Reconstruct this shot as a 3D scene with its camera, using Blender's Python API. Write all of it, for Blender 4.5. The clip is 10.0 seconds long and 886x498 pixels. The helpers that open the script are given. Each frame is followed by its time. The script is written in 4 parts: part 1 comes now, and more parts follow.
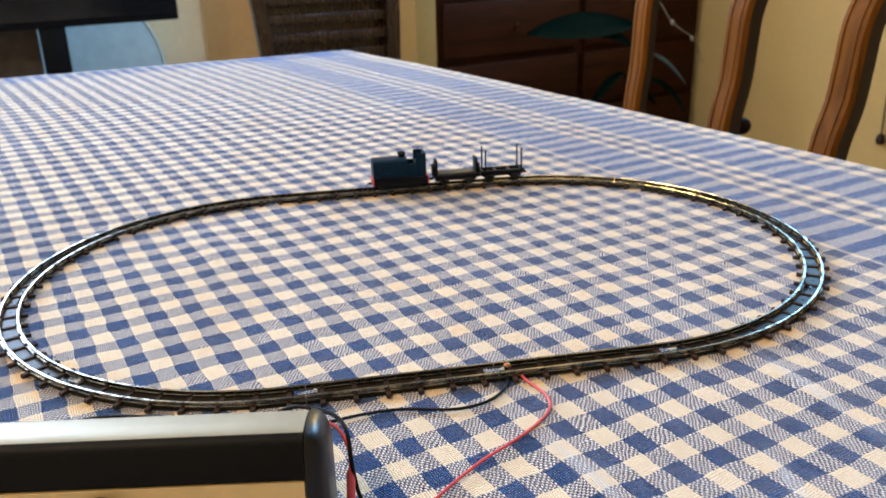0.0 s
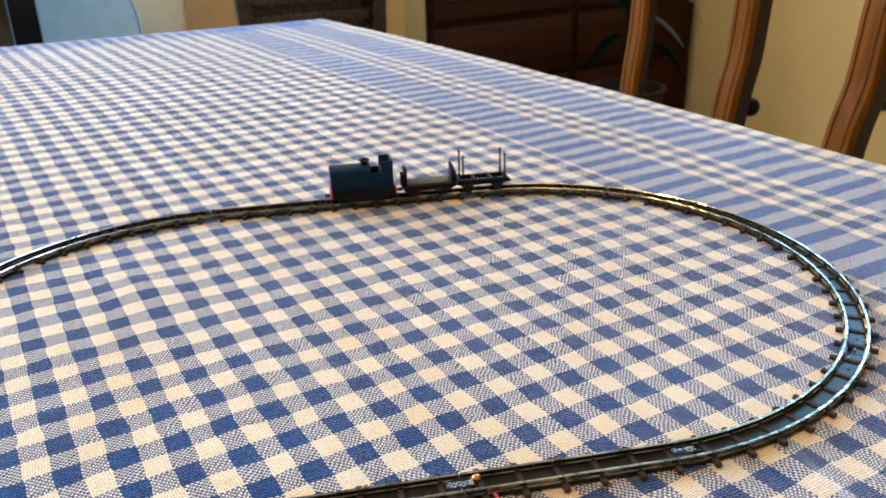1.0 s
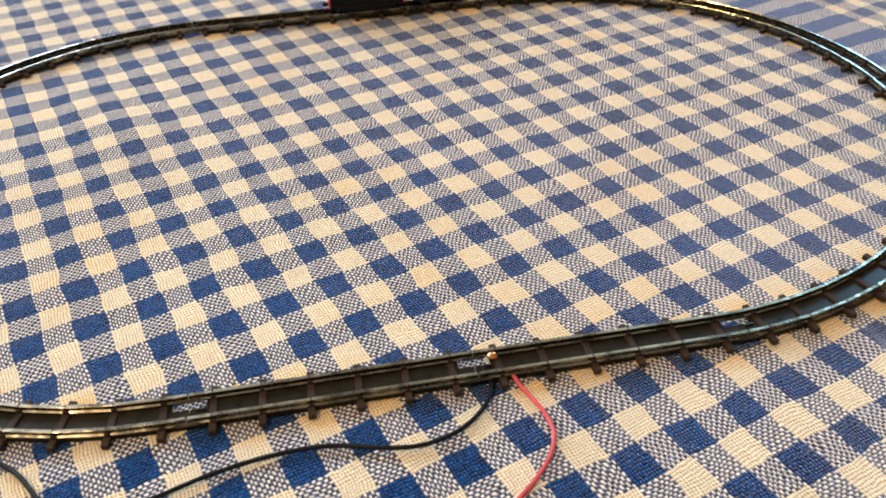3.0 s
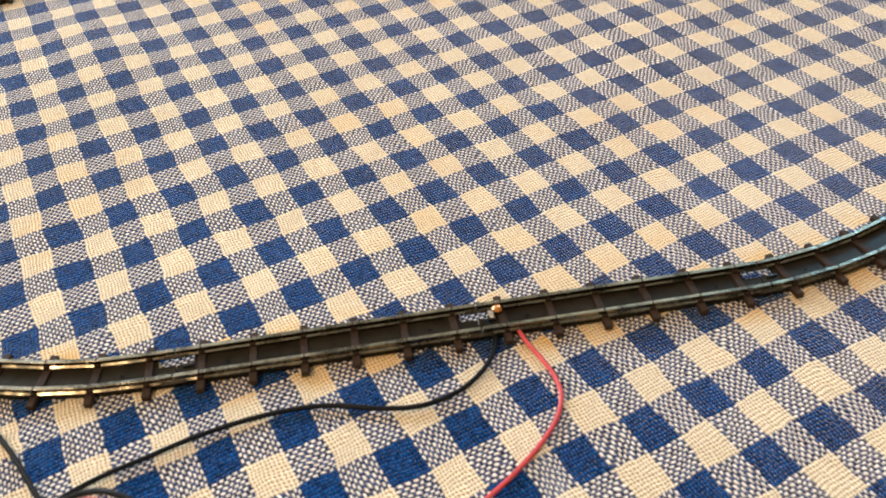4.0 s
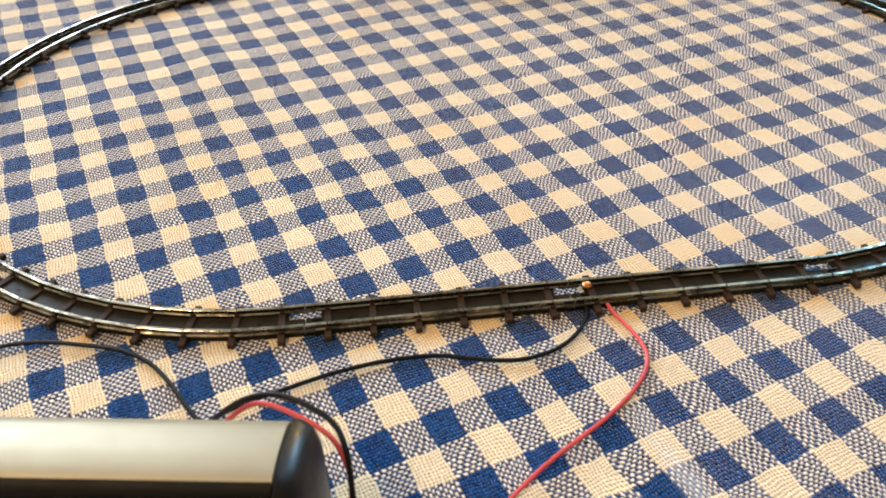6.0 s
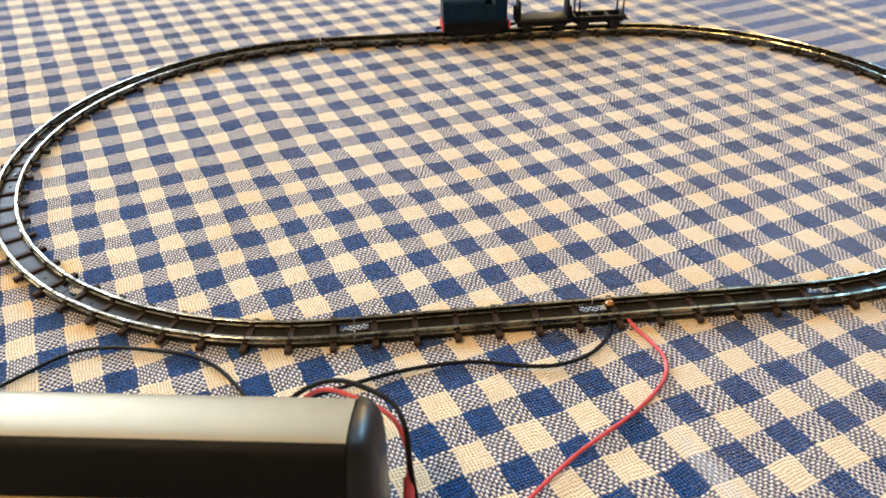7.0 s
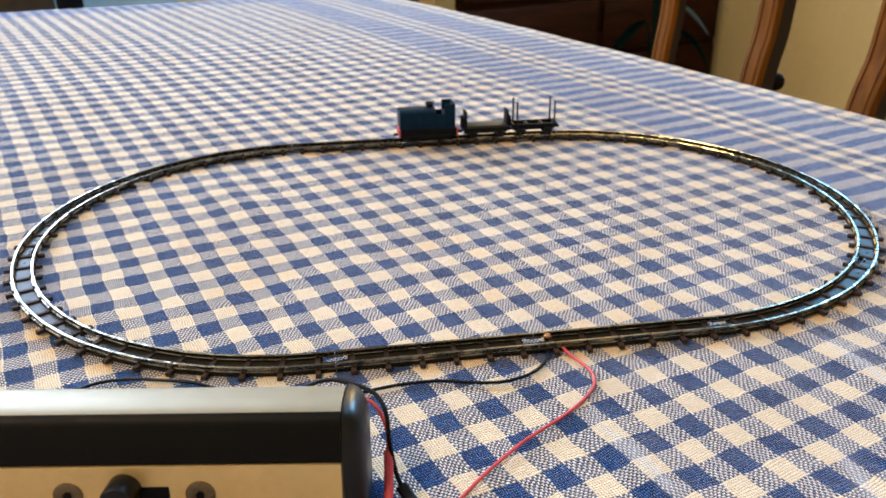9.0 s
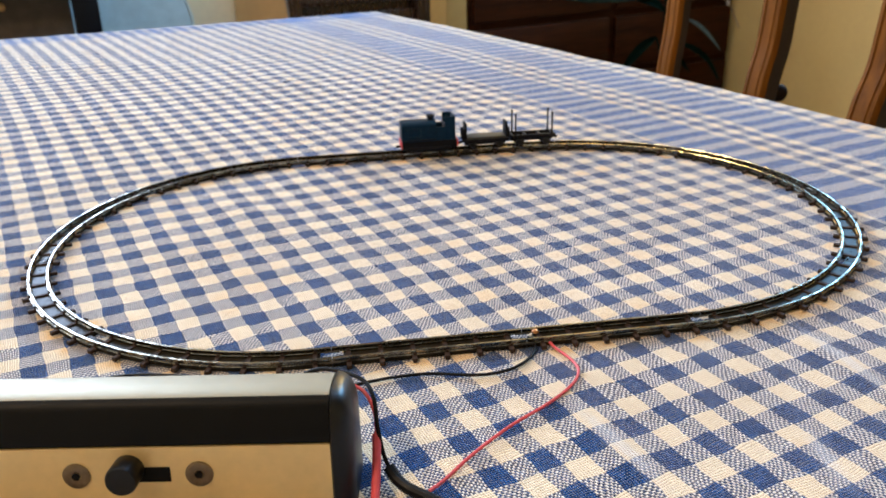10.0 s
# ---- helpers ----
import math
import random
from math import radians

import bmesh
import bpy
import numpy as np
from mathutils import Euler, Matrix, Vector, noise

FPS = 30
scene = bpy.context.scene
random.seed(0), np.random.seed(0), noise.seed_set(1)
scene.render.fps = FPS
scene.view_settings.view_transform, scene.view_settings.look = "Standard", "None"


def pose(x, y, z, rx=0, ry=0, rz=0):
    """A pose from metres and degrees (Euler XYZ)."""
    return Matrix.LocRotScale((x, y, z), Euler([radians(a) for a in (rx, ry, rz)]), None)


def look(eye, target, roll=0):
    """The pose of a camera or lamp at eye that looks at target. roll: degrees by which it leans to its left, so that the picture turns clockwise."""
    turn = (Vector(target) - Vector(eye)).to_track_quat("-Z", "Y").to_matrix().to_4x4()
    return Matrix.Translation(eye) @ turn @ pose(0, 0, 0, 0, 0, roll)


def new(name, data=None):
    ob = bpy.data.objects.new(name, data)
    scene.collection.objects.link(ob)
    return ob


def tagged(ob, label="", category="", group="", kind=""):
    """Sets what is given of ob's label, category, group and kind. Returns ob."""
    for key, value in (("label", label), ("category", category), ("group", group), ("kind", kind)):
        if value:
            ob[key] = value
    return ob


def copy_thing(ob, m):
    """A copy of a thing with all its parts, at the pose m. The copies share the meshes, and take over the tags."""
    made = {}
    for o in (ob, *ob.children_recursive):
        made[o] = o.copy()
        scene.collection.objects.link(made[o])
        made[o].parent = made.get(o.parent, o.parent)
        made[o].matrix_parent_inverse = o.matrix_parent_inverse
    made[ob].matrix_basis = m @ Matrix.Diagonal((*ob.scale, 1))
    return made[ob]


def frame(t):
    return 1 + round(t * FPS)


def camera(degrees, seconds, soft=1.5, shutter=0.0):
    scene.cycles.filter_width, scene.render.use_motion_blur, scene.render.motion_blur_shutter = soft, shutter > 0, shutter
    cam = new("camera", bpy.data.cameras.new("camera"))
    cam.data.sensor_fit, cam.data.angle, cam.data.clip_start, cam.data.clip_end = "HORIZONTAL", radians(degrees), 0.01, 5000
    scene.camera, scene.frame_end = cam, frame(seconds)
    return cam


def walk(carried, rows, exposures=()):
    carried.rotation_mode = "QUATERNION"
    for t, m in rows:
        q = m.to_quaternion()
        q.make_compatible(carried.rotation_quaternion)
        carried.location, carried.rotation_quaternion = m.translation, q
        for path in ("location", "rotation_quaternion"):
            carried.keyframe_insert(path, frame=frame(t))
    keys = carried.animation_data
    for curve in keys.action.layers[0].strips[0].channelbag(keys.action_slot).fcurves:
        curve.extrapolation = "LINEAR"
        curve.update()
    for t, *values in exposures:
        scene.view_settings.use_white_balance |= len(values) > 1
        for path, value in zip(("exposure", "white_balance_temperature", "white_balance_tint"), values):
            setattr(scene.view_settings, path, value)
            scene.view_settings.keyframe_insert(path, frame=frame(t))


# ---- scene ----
cam = camera(55.2, 10.0, 1.65, 0.2)
PATH = [
    (0, (-0.0127, 0.0153, 0.9274), (0.4420, 0.8323, 0.5728), -1.60),
    (0.2, (-0.0074, 0.0341, 0.9279), (0.4477, 0.8489, 0.5688), -1.43),
    (0.5, (0.0098, 0.0704, 0.9315), (0.4679, 0.8781, 0.5603), -1.16),
    (0.8, (0.0345, 0.0850, 0.9333), (0.4884, 0.8861, 0.5433), -1.22),
    (1, (0.0458, 0.0891, 0.9338), (0.4970, 0.8868, 0.5335), -1.52),
    (1.2, (0.0598, 0.0832, 0.9340), (0.5095, 0.8785, 0.5277), -2.04),
    (1.5, (0.0633, 0.0823, 0.9341), (0.5117, 0.8753, 0.5216), -2.69),
    (1.8, (0.0616, 0.0870, 0.9344), (0.5119, 0.8742, 0.5130), -2.59),
    (2, (0.0616, 0.0889, 0.9336), (0.5124, 0.8714, 0.5042), -2.54),
    (2.5, (0.0714, 0.1066, 0.9282), (0.4867, 0.8543, 0.4100), -2.72),
    (2.8, (0.0692, 0.1241, 0.9252), (0.4557, 0.8473, 0.3528), -2.53),
    (3, (0.0725, 0.1324, 0.9228), (0.4430, 0.8404, 0.3216), -2.40),
    (3.2, (0.0764, 0.1395, 0.9229), (0.4349, 0.8315, 0.2963), -2.46),
    (4.3, (0.0831, 0.1463, 0.9164), (0.4072, 0.8100, 0.2423), -3.25),
    (4.5, (0.0828, 0.1466, 0.9164), (0.4057, 0.8094, 0.2407), -3.23),
    (5, (0.0808, 0.1451, 0.9162), (0.4087, 0.8103, 0.2454), -3.07),
    (5.2, (0.0711, 0.1401, 0.9160), (0.4068, 0.8153, 0.2592), -2.53),
    (5.5, (0.0599, 0.1320, 0.9171), (0.3912, 0.8259, 0.2778), -2.16),
    (5.7, (0.0556, 0.1279, 0.9176), (0.3791, 0.8264, 0.2793), -2.17),
    (6, (0.0444, 0.1218, 0.9204), (0.3721, 0.8385, 0.3048), -1.56),
    (6.2, (0.0388, 0.1194, 0.9248), (0.3761, 0.8474, 0.3280), -0.99),
    (7.3, (0.0144, 0.0913, 0.9217), (0.3674, 0.8601, 0.3885), -0.92),
    (7.5, (0.0105, 0.0887, 0.9214), (0.3702, 0.8579, 0.3932), -0.88),
    (7.8, (0.0046, 0.0843, 0.9225), (0.3705, 0.8522, 0.3966), -0.73),
    (8, (-0.0025, 0.0792, 0.9227), (0.3765, 0.8576, 0.4222), -0.44),
    (8.5, (-0.0152, 0.0588, 0.9249), (0.3977, 0.8587, 0.4894), 0.19),
    (8.8, (-0.0137, 0.0477, 0.9253), (0.4191, 0.8445, 0.5037), 0.21),
    (9, (-0.0126, 0.0410, 0.9254), (0.4210, 0.8422, 0.5130), -0.27),
    (9.2, (-0.0121, 0.0333, 0.9253), (0.4178, 0.8412, 0.5223), -0.75),
    (9.5, (-0.0082, 0.0243, 0.9251), (0.4143, 0.8393, 0.5283), -1.39),
    (9.8, (-0.0104, 0.0217, 0.9251), (0.4135, 0.8376, 0.5318), -1.33),
    (10, (-0.0115, 0.0198, 0.9247), (0.4082, 0.8389, 0.5335), -1.44),
]
cam.data.dof.use_dof, cam.data.dof.focus_distance, cam.data.dof.aperture_fstop = True, 0.33, 27.0
EXPOSURES = [(0, -0.17, 5350, 16), (2, -0.20, 5600, 15), (3, -0.30, 5900, 15), (4.5, -0.29, 6050, 15), (6.0, -0.23, 6050, 15), (7.5, -0.15, 5900, 15), (8, -0.13, 5750, 15), (8.5, -0.23, 5600, 16), (9, -0.21, 5450, 16), (10, -0.17, 5400, 16)]
walk(cam, [(t, look(eye, target, roll)) for t, eye, target, roll in PATH], EXPOSURES)

# ---- world and lights ----
world = bpy.data.worlds.new("world")
world.use_nodes = True
scene.world = world
world.node_tree.nodes["Background"].inputs[0].default_value = (0.55, 0.65, 0.8, 1)
world.node_tree.nodes["Background"].inputs[1].default_value = 0.3


def area_lamp(name, m, width, height, watts, colour):
    data = bpy.data.lights.new(name, "AREA")
    data.shape, data.size, data.size_y, data.energy, data.color = "RECTANGLE", width, height, watts, colour
    ob = new(name, data)
    ob.matrix_world = m
    return ob


# windows in the north and east walls, a cool ceiling tube over the table's far side, a warm ceiling lamp on its near side and a golden wall lamp in the corner
NW = (-1.4, 0.28, 1.35, 2.50)
EW = (1.25, 2.10, 1.60, 2.40)
SKY = (0.77, 0.90, 1.0)


def window_lamp(opening, m, watts, colour=SKY):
    a, b, low, high = opening
    area_lamp("window_light", m @ look(((a + b) / 2, 0.05, (low + high) / 2), ((a + b) / 2, -1, (low + high) / 2)), b - a, high - low, watts, colour)


NORTH, EAST = pose(0, 3.15, 0), pose(2.68, 0, 0, 0, 0, -90)
window_lamp(NW, NORTH, 142)
window_lamp((-EW[1], -EW[0], EW[2], EW[3]), EAST, 98, (0.36, 0.73, 1.0))
TUBE, WARM = (1.20, 0.78, 2.52), (-0.95, 0.15, 2.50)
area_lamp("tube_light", pose(*TUBE), 0.12, 0.9, 8, (0.55, 0.745, 1.0))
area_lamp("warm_light", look(WARM, (WARM[0] + 0.3, WARM[1] + 0.15, 0)), 0.22, 0.22, 32, (1.0, 0.67, 0.34))
area_lamp("wall_light", look((2.63, 2.70, 1.70), (1.6, 2.70, 1.70)), 0.50, 0.16, 55.0, (1.0, 0.68, 0.20))

# ---- material helpers ----


class Nodes:
    """A material's node tree with short ways to add nodes."""

    def __init__(self, name):
        self.mat = bpy.data.materials.new(name)
        self.mat.use_nodes = True
        self.tree = self.mat.node_tree
        self.shader = self.tree.nodes["Principled BSDF"]

    def put(self, kind):
        return self.tree.nodes.new(kind)

    def link(self, a, b):
        self.tree.links.new(a, b)

    def feed(self, socket, value):
        if isinstance(value, bpy.types.NodeSocket):
            self.link(value, socket)
        elif isinstance(value, (int, float)):
            socket.default_value = value
        else:
            socket.default_value = (*value, 1) if len(value) == 3 and len(socket.default_value) == 4 else value

    def math(self, op, a, b=0.0, c=0.0):
        n = self.put("ShaderNodeMath")
        n.operation = op
        for socket, value in zip(n.inputs, (a, b, c)):
            self.feed(socket, value)
        return n.outputs[0]

    def mix(self, factor, a, b):
        n = self.put("ShaderNodeMix")
        n.data_type = "RGBA"
        self.feed(n.inputs[0], factor)
        self.feed(n.inputs[6], a)
        self.feed(n.inputs[7], b)
        return n.outputs[2]

    def coords(self, kind="Object"):
        return self.put("ShaderNodeTexCoord").outputs[kind]

    def noise(self, scale, detail=3.0, vector=None, rough=0.55):
        n = self.put("ShaderNodeTexNoise")
        n.inputs["Scale"].default_value, n.inputs["Detail"].default_value, n.inputs["Roughness"].default_value = scale, detail, rough
        self.link(vector or self.coords(), n.inputs["Vector"])
        return n.outputs[0]

    def ramp(self, value, stops, mode="LINEAR"):
        n = self.put("ShaderNodeValToRGB")
        n.color_ramp.interpolation = mode
        while len(n.color_ramp.elements) < len(stops):
            n.color_ramp.elements.new(0.5)
        for e, (at, colour) in zip(n.color_ramp.elements, stops):
            e.position = at
            e.color = (*colour, 1)
        self.feed(n.inputs[0], value)
        return n.outputs[0]

    def stretch(self, x, y, z):
        n = self.put("ShaderNodeMapping")
        n.inputs["Scale"].default_value = (x, y, z)
        self.link(self.coords(), n.inputs["Vector"])
        return n.outputs[0]

    def bump(self, height, strength, distance):
        n = self.put("ShaderNodeBump")
        n.inputs["Strength"].default_value, n.inputs["Distance"].default_value = strength, distance
        self.link(height, n.inputs["Height"])
        self.link(n.outputs[0], self.shader.inputs["Normal"])

    def done(self, colour, rough=0.5, metal=0.0, specular=0.5):
        for key, value in (("Base Color", colour), ("Roughness", rough), ("Metallic", metal), ("Specular IOR Level", specular)):
            self.feed(self.shader.inputs[key], value)
        return self.mat


def shade(c, k):
    return tuple(max(0.0, min(1.0, x * k)) for x in c)


def plain(name, colour, rough=0.5, metal=0.0, grain=60.0, vary=0.25, bump=0.0, specular=0.5):
    """A surface with blotches and grain of its colour, uneven gloss and fine relief."""
    n = Nodes(name)
    big, fine = n.noise(grain * 0.12), n.noise(grain, 4.0)
    both = n.math("ADD", n.math("MULTIPLY", big, 0.5), n.math("MULTIPLY", fine, 0.5))
    col = n.ramp(both, [(0.3, shade(colour, 1 - vary)), (0.7, shade(colour, 1 + vary))])
    if bump:
        n.bump(fine, 0.5, bump)
    r = n.math("MULTIPLY_ADD", fine, 0.25, rough - 0.12)
    return n.done(col, r, metal, specular)


def wood(name, dark, light, rough=0.4, scale=(30.0, 30.0, 2.5), specular=0.22):
    n = Nodes(name)
    v = n.stretch(*scale)
    grain, fine = n.noise(1.0, 5.0, v, 0.65), n.noise(5.0, 3.0, v)
    both = n.math("MULTIPLY_ADD", fine, 0.4, n.math("MULTIPLY", grain, 0.6))
    n.bump(both, 0.25, 0.0006)
    return n.done(n.ramp(both, [(0.3, dark), (0.7, light)]), n.math("MULTIPLY_ADD", fine, 0.2, rough - 0.1), 0.0, specular)


PX, PY = 0.01825, 0.02100
CREASES = ((0.259, 0.203, 78, 0.026), (0.148, 0.206, 88, 0.020), (0.203, 0.166, 65, 0.012))
THREADS = 20.0
OX, OY, OA, RADIUS, HALF = 0.1961, 0.4121, -18.83, 0.1374, 0.0792  # the railway oval: centre, turn, curve radius, half of its straight


def gingham():
    """Woven cotton: blue and cream warp and weft, thread over thread. The UV map counts the checks."""
    n = Nodes("gingham_cotton")
    split = n.put("ShaderNodeSeparateXYZ")
    n.link(n.coords("UV"), split.inputs[0])
    u, v = split.outputs[0], split.outputs[1]
    wob = n.math("MULTIPLY_ADD", n.noise(60.0, 2.0), 0.20, -0.10)
    slub = n.math("MULTIPLY_ADD", n.noise(360.0, 3.0), 0.056, -0.028)
    u, v = n.math("ADD", n.math("ADD", u, wob), slub), n.math("SUBTRACT", n.math("SUBTRACT", v, wob), slub)
    su, sv = n.math("MULTIPLY", u, THREADS), n.math("MULTIPLY", v, THREADS)
    iu, iv, fu, fv = n.math("FLOOR", su), n.math("FLOOR", sv), n.math("FRACT", su), n.math("FRACT", sv)
    # stripes, thread by thread: blue round every whole number
    cu, cv = n.math("DIVIDE", n.math("ADD", iu, 0.5), THREADS), n.math("DIVIDE", n.math("ADD", iv, 0.5), THREADS)

    def stripes(x):
        return n.math("LESS_THAN", n.math("ABSOLUTE", n.math("SUBTRACT", n.math("FRACT", n.math("ADD", x, 0.5)), 0.5)), 0.25)

    # border of the cloth: two broad blue bands with narrow stripes between and outside
    at = lambda x: (x - 14.0) / 12.0
    B, W = (1, 1, 1), (0, 0, 0)
    border = n.ramp(n.math("DIVIDE", n.math("SUBTRACT", cu, 14.0), 12.0), [(0.0, B), (at(14.25), W), (at(14.5), B), (at(17.1), W), (at(17.5), B), (at(17.95), W),
        (at(18.4), B), (at(18.85), W), (at(19.25), B), (at(22.1), W), (at(22.55), B), (at(23.0), W), (at(23.5), B), (at(24.0), W)], "CONSTANT")
    warp = n.mix(n.math("GREATER_THAN", cu, 14.0), stripes(cu), border)
    weft = n.math("MAXIMUM", stripes(cv), n.math("MULTIPLY", n.math("GREATER_THAN", cv, 46.7), n.math("LESS_THAN", cv, 49.4)))
    # plain weave: each thread is round across its run and bows over and under those that it crosses; the higher one shows
    turn = n.math("MULTIPLY_ADD", n.math("FLOORED_MODULO", n.math("ADD", iu, iv), 2.0), 2.0, -1.0)

    def thread(f_across, f_along, way):
        bow = n.math("MULTIPLY", n.math("SINE", n.math("MULTIPLY", f_along, math.pi)), n.math("MULTIPLY", turn, 0.7 * way))
        off = n.math("MULTIPLY_ADD", f_across, 2.0, -1.0)
        return n.math("MULTIPLY_ADD", n.math("MULTIPLY", off, off), -2.2, n.math("ADD", bow, 1.0))

    high_warp, high_weft = thread(fu, fv, 1.0), thread(fv, fu, -1.0)
    over = n.math("GREATER_THAN", high_warp, high_weft)
    pick = n.mix(over, weft, warp)
    cell = n.put("ShaderNodeCombineXYZ")
    n.link(iu, cell.inputs[0])
    n.link(iv, cell.inputs[1])
    each = n.put("ShaderNodeTexWhiteNoise")
    n.link(cell.outputs[0], each.inputs["Vector"])
    fibre = n.math("MULTIPLY_ADD", each.outputs["Value"], 0.55, n.math("MULTIPLY", n.noise(900.0, 2.0), 0.45))
    blotch = n.noise(14.0, 3.0)
    cream = n.ramp(n.math("MULTIPLY_ADD", fibre, 0.40, n.math("MULTIPLY", blotch, 0.60)), [(0.3, (0.775, 0.655, 0.465)), (0.7, (0.915, 0.805, 0.61))])
    # warm light off the rails painted as ochre on both sides, plus loose stains
    turned = n.put("ShaderNodeMapping")
    turned.vector_type = "TEXTURE"
    turned.inputs["Location"].default_value, turned.inputs["Rotation"].default_value = (OX, OY, 0), (0, 0, radians(OA))
    n.link(n.coords(), turned.inputs["Vector"])
    oval = n.put("ShaderNodeSeparateXYZ")
    n.link(turned.outputs[0], oval.inputs[0])
    run = n.math("MAXIMUM", n.math("SUBTRACT", n.math("ABSOLUTE", oval.outputs[0]), HALF), 0.0)
    gone = n.math("SQRT", n.math("MULTIPLY_ADD", run, run, n.math("MULTIPLY", oval.outputs[1], oval.outputs[1])))
    away = n.math("ABSOLUTE", n.math("SUBTRACT", n.math("ABSOLUTE", n.math("SUBTRACT", gone, RADIUS)), 0.0085))
    glow_and_stain = n.ramp(n.math("MULTIPLY", away, 100.0), [(0.0, (1, 1, 1)), (0.75, (0, 0, 0))])
    glow_and_stain = n.math("MULTIPLY", glow_and_stain, n.ramp(n.noise(48.0, 2.0), [(0.42, (0, 0, 0)), (0.62, (0.95, 0.95, 0.95))]))
    glow_and_stain = n.math("MAXIMUM", glow_and_stain, n.ramp(n.noise(19.0, 3.0), [(0.54, (0, 0, 0)), (0.70, (0.35, 0.35, 0.35))]))
    cream = n.mix(glow_and_stain, cream, (0.90, 0.58, 0.22))
    blue = n.ramp(n.math("MULTIPLY_ADD", fibre, 0.6, n.math("MULTIPLY", blotch, 0.4)), [(0.25, (0.0015, 0.018, 0.080)), (0.75, (0.011, 0.104, 0.365))])
    band = n.math("MAXIMUM", n.math("MULTIPLY", n.math("GREATER_THAN", cu, 14.5), n.math("LESS_THAN", cu, 17.1)), n.math("MULTIPLY", n.math("GREATER_THAN", cu, 19.25), n.math("LESS_THAN", cu, 22.1)))
    hem = n.math("MULTIPLY", n.math("GREATER_THAN", cv, 46.7), n.math("SUBTRACT", 1.0, over))
    paler = n.ramp(fibre, [(0.3, (0.018, 0.110, 0.360)), (0.7, (0.050, 0.205, 0.580))])
    blue = n.mix(n.math("MAXIMUM", n.math("MULTIPLY", band, over), hem), blue, paler)
    # where blue crosses cream: cream greyed and blue dulled, as the camera blends their colours
    mixed = n.math("SUBTRACT", 1.0, n.math("ABSOLUTE", n.math("SUBTRACT", n.math("ADD", warp, weft), 1.0)))
    cream = n.mix(n.math("MULTIPLY", mixed, 0.75), cream, n.ramp(fibre, [(0.3, (0.78, 0.73, 0.69)), (0.7, (0.93, 0.88, 0.845))]))
    blue = n.mix(n.math("MULTIPLY", mixed, 0.60), blue, n.ramp(fibre, [(0.3, (0.032, 0.037, 0.065)), (0.7, (0.110, 0.112, 0.170))]))
    colour = n.mix(pick, cream, blue)
    # pale streaks on creases near the table's corner: light on the folds, painted in
    place = n.put("ShaderNodeSeparateXYZ")
    n.link(n.coords(), place.inputs[0])
    crease_light = 0.0
    for ox, oy, angle, reach in CREASES:
        c, s = math.cos(radians(angle)), math.sin(radians(angle))
        dx, dy = n.math("SUBTRACT", place.outputs[0], ox), n.math("SUBTRACT", place.outputs[1], oy)
        a = n.math("MULTIPLY_ADD", dx, c / reach, n.math("MULTIPLY", dy, s / reach))
        b = n.math("MULTIPLY_ADD", dx, -s / 0.0024, n.math("MULTIPLY", dy, c / 0.0024))
        far = n.math("MULTIPLY_ADD", a, a, n.math("MULTIPLY", b, b))
        crease_light = n.math("MAXIMUM", crease_light, n.math("EXPONENT", n.math("MULTIPLY", far, -1.0)))
    crease_light = n.math("MULTIPLY", crease_light, n.math("MULTIPLY_ADD", n.noise(260.0, 3.0), 1.1, 0.0))
    colour = n.mix(n.math("MINIMUM", crease_light, 0.42), colour, (0.70, 0.76, 0.86))
    # shade between threads, painted in: pinholes in cream, dark lines where blue crosses cream
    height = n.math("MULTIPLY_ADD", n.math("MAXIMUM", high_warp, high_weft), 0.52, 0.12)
    pale_gap_shade = n.mix(n.ramp(height, [(0.28, (0, 0, 0)), (0.62, (1, 1, 1))]), (0.45, 0.33, 0.20), (1, 1, 1))
    mixed_gap_shade = n.mix(n.ramp(height, [(0.36, (0, 0, 0)), (0.80, (1, 1, 1))]), (0.30, 0.28, 0.30), (1, 1, 1))
    blue_gap_shade = n.mix(n.ramp(height, [(0.30, (0, 0, 0)), (0.85, (1, 1, 1))]), (0.10, 0.12, 0.16), (1, 1, 1))
    gap_shade = n.mix(pick, n.mix(mixed, pale_gap_shade, mixed_gap_shade), blue_gap_shade)
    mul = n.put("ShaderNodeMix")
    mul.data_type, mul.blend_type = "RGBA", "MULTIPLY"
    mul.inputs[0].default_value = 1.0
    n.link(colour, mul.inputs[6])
    n.link(gap_shade, mul.inputs[7])
    n.bump(height, 0.9, 0.0004)
    n.shader.inputs["Sheen Weight"].default_value = 0.62
    n.shader.inputs["Sheen Roughness"].default_value = 0.27
    n.shader.inputs["Sheen Tint"].default_value = (0.93, 0.93, 1.0, 1)
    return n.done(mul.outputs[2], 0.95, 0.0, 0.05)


GINGHAM = gingham()


def rail_metal():
    """Drawn nickel silver, dulled in long stretches; its broken glints are put into the colour."""
    n = Nodes("rail_metal")
    stretch_of, grain = n.noise(130.0, 3.0), n.noise(1500.0, 2.0)
    colour = n.ramp(n.math("MULTIPLY_ADD", grain, 0.3, n.math("MULTIPLY", stretch_of, 0.7)), [(0.40, (0.060, 0.052, 0.036)), (0.60, (0.27, 0.245, 0.19))])
    n.bump(n.noise(170.0, 1.0), 0.6, 0.0006)
    return n.done(colour, n.ramp(stretch_of, [(0.40, (0.30, 0.30, 0.30)), (0.62, (0.15, 0.15, 0.15))]), 1.0)


